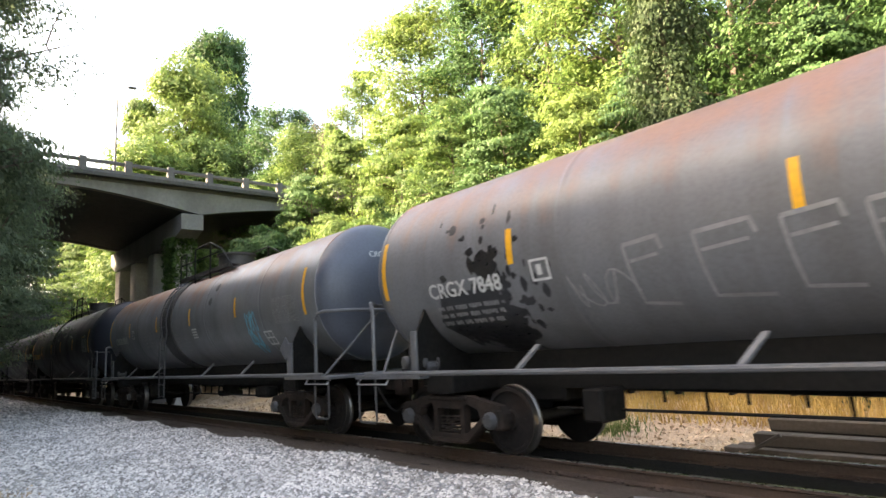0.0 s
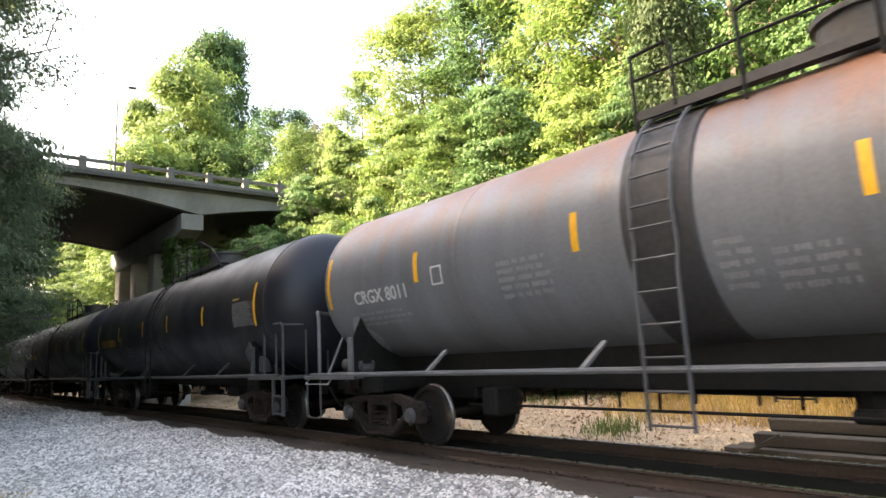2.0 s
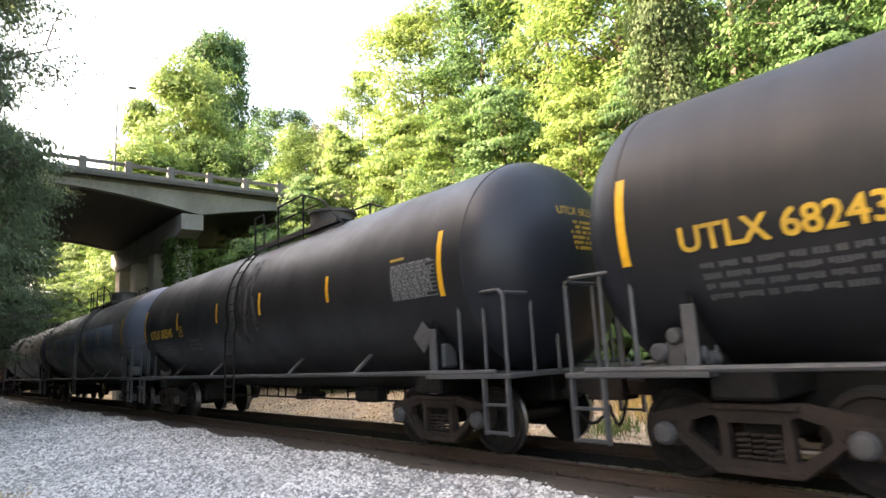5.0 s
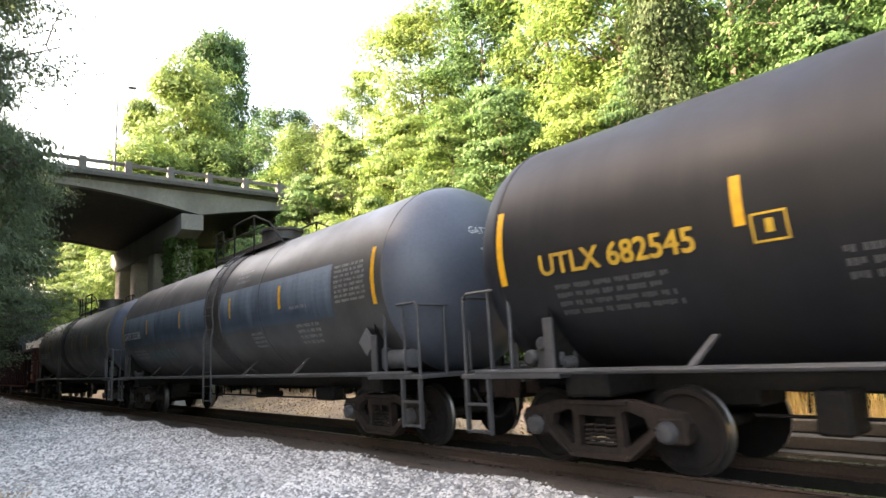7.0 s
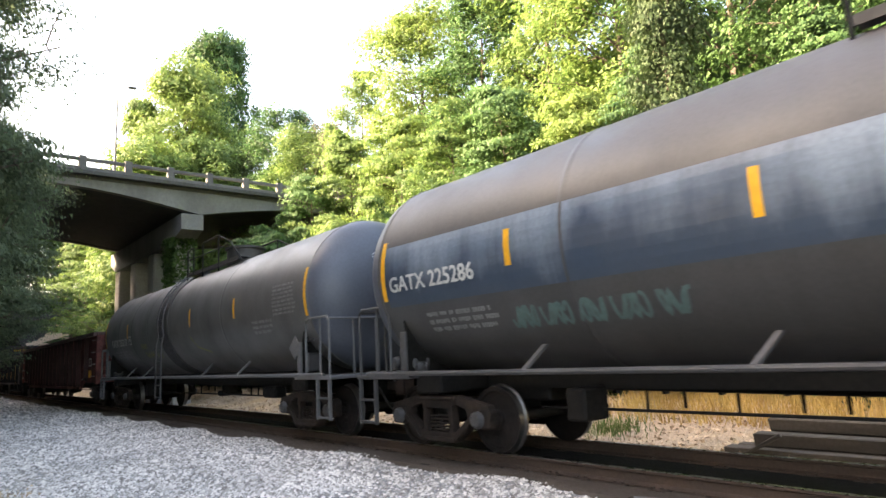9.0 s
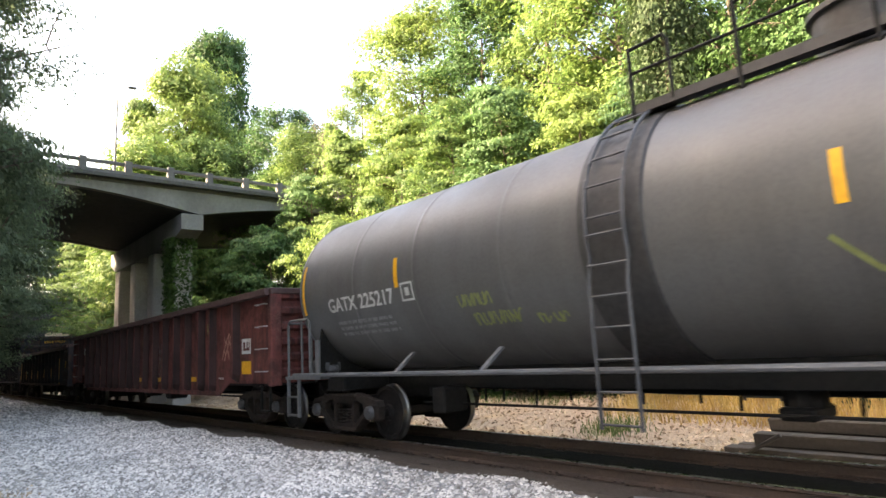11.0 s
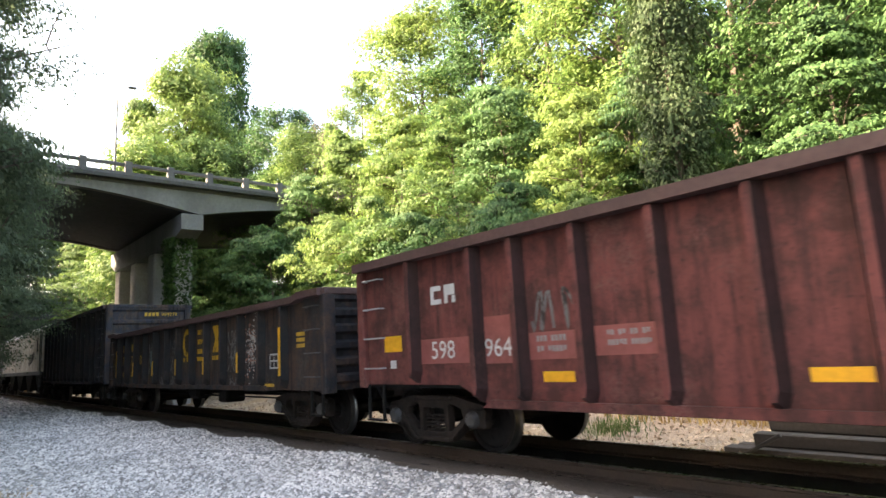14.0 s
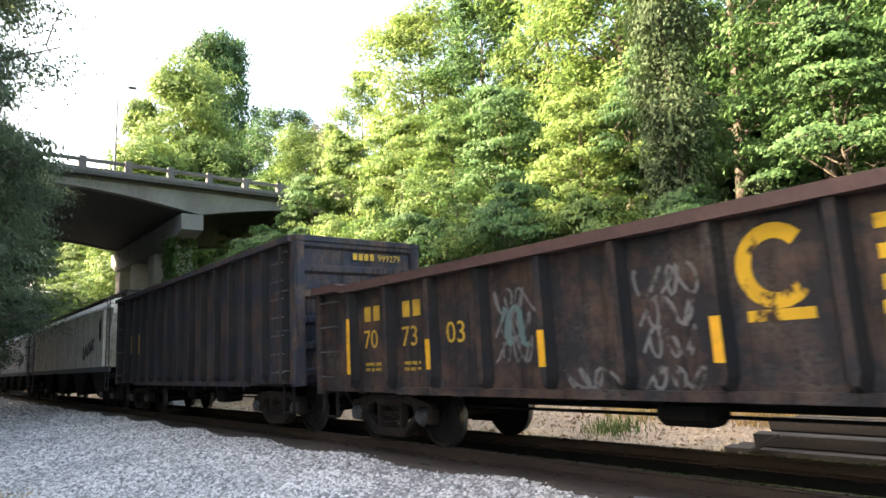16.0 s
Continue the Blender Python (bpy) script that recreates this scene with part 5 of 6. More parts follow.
def stones(name, label, n, region, size, seed):
    """Loose ballast stones, scattered over a stretch of the plan."""
    rng = np.random.default_rng(seed)
    base = np.array([(1, 0, 0.1), (0.3, 0.9, 0), (-0.7, 0.6, 0.1), (-0.9, -0.5, 0), (0.2, -1, 0.05), (0.35, 0.25, 0.75), (-0.35, -0.1, 0.8)])
    tri = np.array([(0, 1, 5), (1, 2, 6), (1, 6, 5), (2, 3, 6), (3, 4, 6), (4, 5, 6), (4, 0, 5)])
    x0, x1, y0, y1 = region
    u = rng.random(n)
    x = x1 - (x1 - x0) * u ** 1.6
    y = y0 + (y1 - y0) * rng.random(n)
    s = rng.uniform(*size, n) * (1 + 0.6 * u)
    a = rng.uniform(0, 6.283, n)
    z = np.array([ground_z(p, q) for p, q in zip(x, y)]) - s * 0.1
    jit = base[None] * rng.uniform(0.7, 1.3, (n, 7, 3))
    c, d = np.cos(a)[:, None], np.sin(a)[:, None]
    v = np.stack([jit[..., 0] * c - jit[..., 1] * d, jit[..., 0] * d + jit[..., 1] * c, jit[..., 2] * rng.uniform(0.6, 1.1, n)[:, None]], -1) * s[:, None, None]
    v += np.stack([x, y, z], -1)[:, None]
    f = (tri[None] + 7 * np.arange(n)[:, None, None]).reshape(-1, 3)
    return fast_mesh(name, v.reshape(-1, 3), f, M_STONE, label)


def fast_mesh(name, verts, faces, material, label=""):
    me = bpy.data.meshes.new(name)
    k = faces.shape[1]
    me.vertices.add(len(verts))
    me.vertices.foreach_set("co", np.asarray(verts, np.float32).ravel())
    me.loops.add(faces.size)
    me.loops.foreach_set("vertex_index", np.asarray(faces, np.int32).ravel())
    me.polygons.add(len(faces))
    me.polygons.foreach_set("loop_start", np.arange(0, faces.size, k, dtype=np.int32))
    me.update(calc_edges=True)
    me.materials.append(material)
    if label:
        ob = new(name, me)
        return tagged(ob, label, "ground cover", kind="stuff")
    return me


def leaf_quads(centres, size, rng, flat=0.5):
    """Small diamond leaves at the given centres, turned every way; flat leans them towards level."""
    n = len(centres)
    nrm = rng.normal(size=(n, 3))
    nrm[:, 2] = np.abs(nrm[:, 2]) + flat
    nrm /= np.linalg.norm(nrm, axis=1)[:, None]
    t = rng.normal(size=(n, 3))
    t -= nrm * (t * nrm).sum(1)[:, None]
    t /= np.linalg.norm(t, axis=1)[:, None]
    b = np.cross(nrm, t)
    s = size * rng.uniform(0.6, 1.35, n)[:, None]
    v = np.stack([centres - t * s * 0.62, centres + b * s * 0.36 - nrm * s * 0.08, centres + t * s * 0.62 - nrm * s * 0.12, centres - b * s * 0.36 - nrm * s * 0.08], 1)
    return v.reshape(-1, 3), np.arange(4 * n).reshape(-1, 4)


def leaf_darts(centres, facing, size, rng, loose=0.45):
    """Pointed three-cornered leaves, each leaning the way its spray faces."""
    n = len(centres)
    nrm = facing + rng.normal(0, loose, (n, 3))
    nrm /= np.linalg.norm(nrm, axis=1)[:, None]
    t = rng.normal(size=(n, 3)) - np.array([0, 0, 0.5])
    t -= nrm * (t * nrm).sum(1)[:, None]
    t /= np.linalg.norm(t, axis=1)[:, None]
    b = np.cross(nrm, t)
    s = size * rng.uniform(0.6, 1.4, n)[:, None]
    v = np.stack([centres - t * s * 0.5 + b * s * 0.42, centres - t * s * 0.4 - b * s * 0.42, centres + t * s * 0.75], 1)
    return v.reshape(-1, 3), np.arange(3 * n).reshape(-1, 3)


def tree_meshes(seed, height, spread, low, n_limb, leaves, leaf, lean=0.0, habit="tiers"):
    """Trunk with limbs and side twigs, and a crown of leaf sprays on the twigs, for a tree of that height and crown radius.
    Habits: tiers (level sprays one above the other), clumps (rounded tufts), column (close round the trunk)."""
    rng = np.random.default_rng(seed)
    bm = bmesh.new()
    way = rng.uniform(0, 6.283)

    def trunk_at(u):
        return np.array([lean * u * math.cos(way) + 0.25 * math.sin(u * 4 + seed), lean * u * math.sin(way) + 0.25 * math.cos(u * 3 + seed) - 0.25, height * 0.94 * u])
    r0 = 0.015 * height
    us = [0, 0.04, 0.15, 0.3, 0.45, 0.6, 0.75, 0.9, 1.0]
    tube(bm, [trunk_at(u) - (np.array([0, 0, 0.3]) if u == 0 else 0) for u in us], [r0 * 1.35, r0, r0 * 0.92, r0 * 0.8, r0 * 0.66, r0 * 0.5, r0 * 0.33, r0 * 0.16, 0.02], 9)
    sprays = []
    flat = {"tiers": 0.13, "clumps": 0.55, "column": 0.8}[habit]
    for k in range(n_limb):
        u = low + (0.98 - low) * (k + rng.uniform(0, 0.9)) / n_limb
        p = trunk_at(u)
        a = k * 2.4 + rng.uniform(-0.5, 0.5)
        full = (u - low) / (1 - low)
        shape = {"tiers": math.sin(math.pi * min(1.0, full * 0.78 + 0.2)), "clumps": math.sqrt(max(0.05, 1 - ((full - 0.42) / 0.60) ** 2)), "column": 0.85}[habit]
        ln = spread * max(0.28, shape) * rng.uniform(0.55, 1.15)
        rise = ln * (rng.uniform(0.05, 0.4) + 0.45 * full)
        out = np.array([math.cos(a), math.sin(a), 0])
        side = np.array([-math.sin(a), math.cos(a), 0])
        q = p + ln * out + np.array([0, 0, rise])
        m = p + 0.5 * (q - p) + np.array([0, 0, rise * 0.25])
        tube(bm, [p, m, q], [r0 * 0.35 * (1.1 - u), r0 * 0.2 * (1.1 - u), 0.012], 5)
        for w in (0.4, 0.62, 0.82, 1.0):
            c = p + (q - p) * w + np.array([0, 0, rise * 0.25 * math.sin(w * 3.1)])
            for g in ((-1, 1) if w < 0.9 else (0,)):
                reach = ln * (1.15 - w) * rng.uniform(0.25, 0.75)
                c2 = c + g * side * reach + out * reach * 0.5 + np.array([0, 0, rng.normal(0, 0.06 * ln)])
                r = (0.24 if habit == "column" else 0.15) * spread * rng.uniform(0.55, 1.35) + 0.10
                sprays.append((c2, r, out))
                if g and rng.random() < 0.6:
                    tube(bm, [c, (c + c2) / 2 + np.array([0, 0, 0.06]), c2], [0.028, 0.018, 0.008], 4)
    trunk = mesh_from("trunk", bm, M_BARK, 50)
    total = sum(r * r for _, r, _ in sprays)
    cs, ns = [], []
    for c, r, out in sprays:
        per = max(6, int(leaves * r * r / total))
        d = rng.normal(0, 0.64, (per, 3))
        d[:, 2] *= flat
        far = (d[:, :2] ** 2).sum(1)
        d[:, 2] -= 0.16 * far + 0.12 * rng.random(per) ** 2
        cs.append(c + d * r)
        ns.append(np.array([0, 0, 1.0]) + 0.55 * out + 0.5 * d * np.array([1, 1, 0.2]))
    return trunk, leaf_darts(np.concatenate(cs), np.concatenate(ns), leaf, rng)


TREE_KINDS = {}


def make_kinds():
    spec = {"broad": (11, 14.0, 4.2, 0.14, 38, 32000, 0.150, 0.8, "tiers"), "spread": (31, 14.0, 4.2, 0.12, 34, 30000, 0.150, 1.2, "tiers"), "tall": (12, 18.0, 3.6, 0.22, 56, 36000, 0.150, 0.6, "clumps"),
            "under": (13, 7.0, 3.0, 0.10, 30, 26000, 0.112, 0.8, "tiers"), "sapling": (33, 7.0, 3.0, 0.08, 28, 25000, 0.112, 0.5, "tiers"), "open": (14, 16.0, 4.0, 0.26, 36, 22000, 0.14, 1.0, "tiers"),
            "ivy": (15, 15.0, 1.7, 0.03, 90, 60000, 0.115, 0.3, "column"), "far": (16, 20.0, 5.0, 0.14, 70, 52000, 0.23, 0.5, "clumps"), "screen": (19, 16.0, 4.6, 0.10, 40, 11000, 0.55, 0.5, "clumps"),
            "near": (18, 11.0, 3.4, 0.16, 84, 100000, 0.074, 0.8, "tiers"), "shrub": (17, 2.6, 1.7, 0.03, 18, 6000, 0.12, 0.4, "tiers")}
    for k, (seed, h, r, low, nl, n, lf, lean, habit) in spec.items():
        trunk, (v, f) = tree_meshes(seed, h, r, low, nl, n, lf, lean, habit)
        TREE_KINDS[k] = trunk, v, f, h, r
    return TREE_KINDS


CROWN_MESHES = {}


def plant(kind, foliage, x, y, top, width, turn, label, name="tree", group="trees of the cutting"):
    """A tree of a kind at (x, y), whose top reaches the height top and whose crown is width across."""
    trunk, v, f, h, r = TREE_KINDS[kind]
    key = kind, foliage.name
    if key not in CROWN_MESHES:
        CROWN_MESHES[key] = fast_mesh("crown", v, f, foliage)
    z = ground_z(x, y)
    t = thing(name, label, "tree" if name == "tree" else "shrub", group, at=pose(x, y, z - 0.05, 0, 0, turn))
    tall = max(0.5, (top - z) / h)
    wide = width / (2 * r)
    t.scale = (wide, wide, tall)
    part("trunk", trunk, None, t)
    part("crown", CROWN_MESHES[key], None, t)
    return t


SUNLIT = "broadleaf tree with yellow-green leaves on the wooded bank"
GREEN = "tall broadleaf tree with mid-green leaves on the bank"
DARK = "dark green broadleaf tree beside the track"


def build_trees():
    make_kinds()
    # beyond the bridge
    plant("far", M_LEAF_LIME, -62, 13.2, 32.0, 10.0, 20, "tall sunlit tree rising behind the bridge")
    plant("far", M_LEAF_DEEP, -69, 18.6, 40.5, 9.0, 140, "tall green tree behind the bridge")
    plant("far", M_LEAF_SUN, -64, 9.3, 28.5, 4.5, 250, "tall sunlit tree rising behind the bridge")
    plant("far", M_LEAF_LIME, -56, 8.0, 21.0, 8, 60, "sunlit tree behind the bridge railing")
    plant("far", M_LEAF_SUN, -58, 14.0, 22.5, 9, 10, "sunlit tree behind the bridge railing")
    plant("broad", M_LEAF_SUN, -62, 5.6, 12.5, 6, 30, "yellow-green tree seen under the bridge")
    plant("spread", M_LEAF_MID, -57, 6.2, 9.0, 5, 80, "green tree seen under the bridge")
    plant("broad", M_LEAF_SUN, -72, 7.0, 15.5, 8, 200, "yellow-green tree seen under the bridge")
    plant("spread", M_LEAF_DARK, -70, -5.2, 12.0, 7, 100, "dark tree above the tunnel mouth")
    plant("broad", M_LEAF_MID, -79, 6.5, 13.0, 8, 300, "green tree beside the tunnel mouth")
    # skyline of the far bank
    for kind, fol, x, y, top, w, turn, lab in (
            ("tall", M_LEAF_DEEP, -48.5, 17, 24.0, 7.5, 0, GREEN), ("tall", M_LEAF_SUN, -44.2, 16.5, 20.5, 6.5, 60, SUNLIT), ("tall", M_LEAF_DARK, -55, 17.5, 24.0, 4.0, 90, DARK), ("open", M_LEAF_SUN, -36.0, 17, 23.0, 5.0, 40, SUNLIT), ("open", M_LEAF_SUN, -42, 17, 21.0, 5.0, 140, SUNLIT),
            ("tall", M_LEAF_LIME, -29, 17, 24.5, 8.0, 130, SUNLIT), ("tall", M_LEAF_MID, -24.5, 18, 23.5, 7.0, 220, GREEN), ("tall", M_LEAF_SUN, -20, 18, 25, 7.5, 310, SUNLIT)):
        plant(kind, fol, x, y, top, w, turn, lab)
    # Darker leaf colours here also hold the shade of the right-hand bank.
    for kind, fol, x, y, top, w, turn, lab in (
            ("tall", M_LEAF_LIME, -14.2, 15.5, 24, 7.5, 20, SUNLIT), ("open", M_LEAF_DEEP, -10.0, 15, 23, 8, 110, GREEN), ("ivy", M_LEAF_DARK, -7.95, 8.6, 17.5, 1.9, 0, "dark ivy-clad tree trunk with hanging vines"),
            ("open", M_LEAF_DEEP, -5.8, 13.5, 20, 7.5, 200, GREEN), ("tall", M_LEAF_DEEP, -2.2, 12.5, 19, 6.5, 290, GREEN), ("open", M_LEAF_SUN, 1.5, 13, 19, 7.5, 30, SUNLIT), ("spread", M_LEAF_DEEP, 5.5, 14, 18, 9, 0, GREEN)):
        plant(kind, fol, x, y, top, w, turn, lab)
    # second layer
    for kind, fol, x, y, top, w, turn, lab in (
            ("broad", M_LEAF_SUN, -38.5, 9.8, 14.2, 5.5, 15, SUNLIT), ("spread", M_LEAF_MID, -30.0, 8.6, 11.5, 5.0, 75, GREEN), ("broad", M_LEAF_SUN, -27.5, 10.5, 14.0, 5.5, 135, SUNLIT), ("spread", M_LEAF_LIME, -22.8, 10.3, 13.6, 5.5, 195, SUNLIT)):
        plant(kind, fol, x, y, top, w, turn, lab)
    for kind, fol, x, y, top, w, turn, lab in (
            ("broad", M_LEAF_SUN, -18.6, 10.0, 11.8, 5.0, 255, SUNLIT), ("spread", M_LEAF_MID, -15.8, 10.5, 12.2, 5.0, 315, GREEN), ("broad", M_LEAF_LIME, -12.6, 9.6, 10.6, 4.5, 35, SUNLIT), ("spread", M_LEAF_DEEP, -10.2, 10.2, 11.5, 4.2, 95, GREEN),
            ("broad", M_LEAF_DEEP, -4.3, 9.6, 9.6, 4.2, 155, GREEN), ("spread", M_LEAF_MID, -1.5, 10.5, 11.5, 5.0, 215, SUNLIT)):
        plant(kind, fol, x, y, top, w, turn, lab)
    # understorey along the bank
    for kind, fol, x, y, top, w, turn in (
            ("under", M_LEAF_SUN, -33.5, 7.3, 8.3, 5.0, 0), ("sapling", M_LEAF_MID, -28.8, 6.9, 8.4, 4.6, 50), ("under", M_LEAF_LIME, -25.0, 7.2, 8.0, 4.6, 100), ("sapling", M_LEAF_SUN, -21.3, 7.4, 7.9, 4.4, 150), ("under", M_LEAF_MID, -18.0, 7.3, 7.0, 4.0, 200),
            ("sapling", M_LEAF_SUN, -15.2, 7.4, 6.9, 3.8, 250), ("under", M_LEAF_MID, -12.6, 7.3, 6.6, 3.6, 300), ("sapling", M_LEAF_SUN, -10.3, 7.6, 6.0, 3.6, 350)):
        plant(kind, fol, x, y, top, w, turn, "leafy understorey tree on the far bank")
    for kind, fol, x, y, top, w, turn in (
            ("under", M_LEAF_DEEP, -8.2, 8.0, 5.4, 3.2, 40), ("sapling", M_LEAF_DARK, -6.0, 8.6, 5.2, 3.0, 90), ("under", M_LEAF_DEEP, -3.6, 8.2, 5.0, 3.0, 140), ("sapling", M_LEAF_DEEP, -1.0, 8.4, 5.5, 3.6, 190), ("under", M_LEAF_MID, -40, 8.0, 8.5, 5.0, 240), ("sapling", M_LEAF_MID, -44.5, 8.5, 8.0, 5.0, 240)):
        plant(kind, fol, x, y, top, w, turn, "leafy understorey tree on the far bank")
    for k in range(22):
        rng = random.Random(100 + k)
        plant("shrub", (M_LEAF_MID, M_LEAF_SUN, M_LEAF_DARK)[k % 3], -46 + 2.1 * k + rng.uniform(-0.5, 0.5), 7.4 + rng.uniform(-0.3, 0.9), 2.3 + rng.uniform(-0.3, 0.8), 3.2, k * 67, "low leafy shrub at the edge of the wood", "shrub", "shrubs of the far bank")
    for x, y, top, turn in ((-40.2, 16.6, 22.8, 0), (-37.5, 16.0, 21.5, 100)):
        dead = thing("tree", "bare dead tree with thin branches on the skyline", "tree", "trees of the cutting", at=pose(x, y, ground_z(x, y) - 0.1, 0, 0, turn))
        dead.scale = (0.55, 0.55, (top - ground_z(x, y)) / 15.2)
        part("trunk", TREE_KINDS["open"][0], None, dead)
    # near side: the dark trees that frame the bridge, and a wood out of view, added to shade the track
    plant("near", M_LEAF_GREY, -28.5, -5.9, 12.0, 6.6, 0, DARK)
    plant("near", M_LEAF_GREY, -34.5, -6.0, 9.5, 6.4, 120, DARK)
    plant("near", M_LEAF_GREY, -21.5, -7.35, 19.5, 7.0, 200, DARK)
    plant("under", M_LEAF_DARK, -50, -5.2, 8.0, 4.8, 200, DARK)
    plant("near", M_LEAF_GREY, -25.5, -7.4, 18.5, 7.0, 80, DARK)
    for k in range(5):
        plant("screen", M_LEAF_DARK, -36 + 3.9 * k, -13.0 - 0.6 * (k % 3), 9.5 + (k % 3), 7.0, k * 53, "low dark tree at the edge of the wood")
    for x, y, top, w, fol in ((-92, -9, 24, 12, M_LEAF_DARK), (-93, -1, 25, 12, M_LEAF_DARK), (-96, 6, 25, 12, M_LEAF_SUN), (-94, 13, 26, 12, M_LEAF_SUN), (-74, -6.5, 13, 8, M_LEAF_DARK)):
        plant("far", fol, x, y, top, w, x * 7, "tree on the hill over the tunnel")
    for k in range(11):
        plant("screen", M_LEAF_DEEP, -44 + 5.4 * k, 24.0 + 2.0 * (k % 2), 17.0 + 1.5 * (k % 3), 9.5, k * 47, "green tree deep in the wood on the bank")
    plant("near", M_LEAF_DARK, -44, -5.9, 8.2, 6.0, 60, DARK)
    plant("near", M_LEAF_DARK, -58, -5.2, 9.5, 6.0, 160, DARK)
    for k in range(20):
        far = k < 11
        plant("screen", M_LEAF_DARK, -103 + 5.0 * k + (k * 37 % 5) * 0.4, -12.6 - 2.6 * (k % 2), (19.0 if far else 14.9 if 14 <= k <= 17 else 9.0 if k in (11, 12) else 13.7) + 0.3 * (k * 29 % 4) + 0.7 * (k % 2), 9.4, k * 71, "tall dark tree of the wood behind the gravel")


def build_track():
    track = thing("railway_track", "railway track with worn rails on dark sleepers", "railway track", kind="structure")
    prof = [(-0.075, -0.172), (0.075, -0.172), (0.075, -0.158), (0.012, -0.135), (0.010, -0.045), (0.036, -0.032), (0.037, -0.006), (0.028, 0.0), (-0.028, 0.0), (-0.037, -0.006), (-0.036, -0.032), (-0.010, -0.045), (-0.012, -0.135), (-0.075, -0.158)]
    for s in (-1, 1):
        bm = bmesh.new()
        prism(bm, [(s * 0.755 + u, v) for u, v in prof], "x", -200, 60)
        bmesh.ops.recalc_face_normals(bm, faces=bm.faces)
        for f in bm.faces:
            if f.calc_center_median().z > -0.004:
                f.material_index = 1
        part("rail", mesh_from("rail", bm, [M_RAIL, M_RAILTOP]), None, track)
    bm = bmesh.new()
    prism(bm, [(-1.42, -0.34), (-1.30, -0.185), (1.35, -0.185), (1.8, -0.36)], "x", -200, 60)
    bmesh.ops.recalc_face_normals(bm, faces=bm.faces)
    part("ballast_bed", bm, M_BED, track)
    # Strip between the rails whose near-black colour includes the train's shade.
    bm = bmesh.new()
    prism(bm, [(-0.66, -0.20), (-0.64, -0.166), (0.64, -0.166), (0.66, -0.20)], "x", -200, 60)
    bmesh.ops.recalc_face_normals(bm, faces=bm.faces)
    part("shaded_oily_strip", bm, M_OILSHADE, track, "oily ballast between the rails, blackened by painted train shade")
    bm = bmesh.new()                      # dirt banked over the sleeper ends
    prism(bm, [(-1.46, -0.30), (-1.36, -0.18), (-1.15, -0.164), (-0.90, -0.168), (-0.86, -0.20)], "x", -200, 60)
    bmesh.ops.recalc_face_normals(bm, faces=bm.faces)
    part("ballast_shoulder", bm, M_BED, track, "brown dirt over the sleeper ends")
    bm = box(bmesh.new(), -0.115, 0.115, -1.3, 1.3, -0.34, -0.174, 0.012)
    tie = mesh_from("sleeper", bm, M_TIE)
    bm = bmesh.new()
    for s in (-1, 1):
        box(bm, -0.09, 0.09, s * 0.755 - 0.17, s * 0.755 + 0.17, -0.176, -0.160)
        for dx in (-0.05, 0.05):
            for dy in (-0.11, 0.11):
                box(bm, dx - 0.015, dx + 0.015, s * 0.755 + dy - 0.015, s * 0.755 + dy + 0.015, -0.16, -0.135)
    plate = mesh_from("tie_plate", bm, M_RAIL)
    rng = random.Random(5)
    for k in range(190):
        sl = part("sleeper", tie, None, track, at=pose(10 - 0.5 * k + rng.uniform(-0.03, 0.03), rng.uniform(-0.05, 0.05), rng.uniform(-0.008, 0.004), 0, 0, rng.uniform(-1.2, 1.2)))
        part("tie_plate", plate, None, sl)


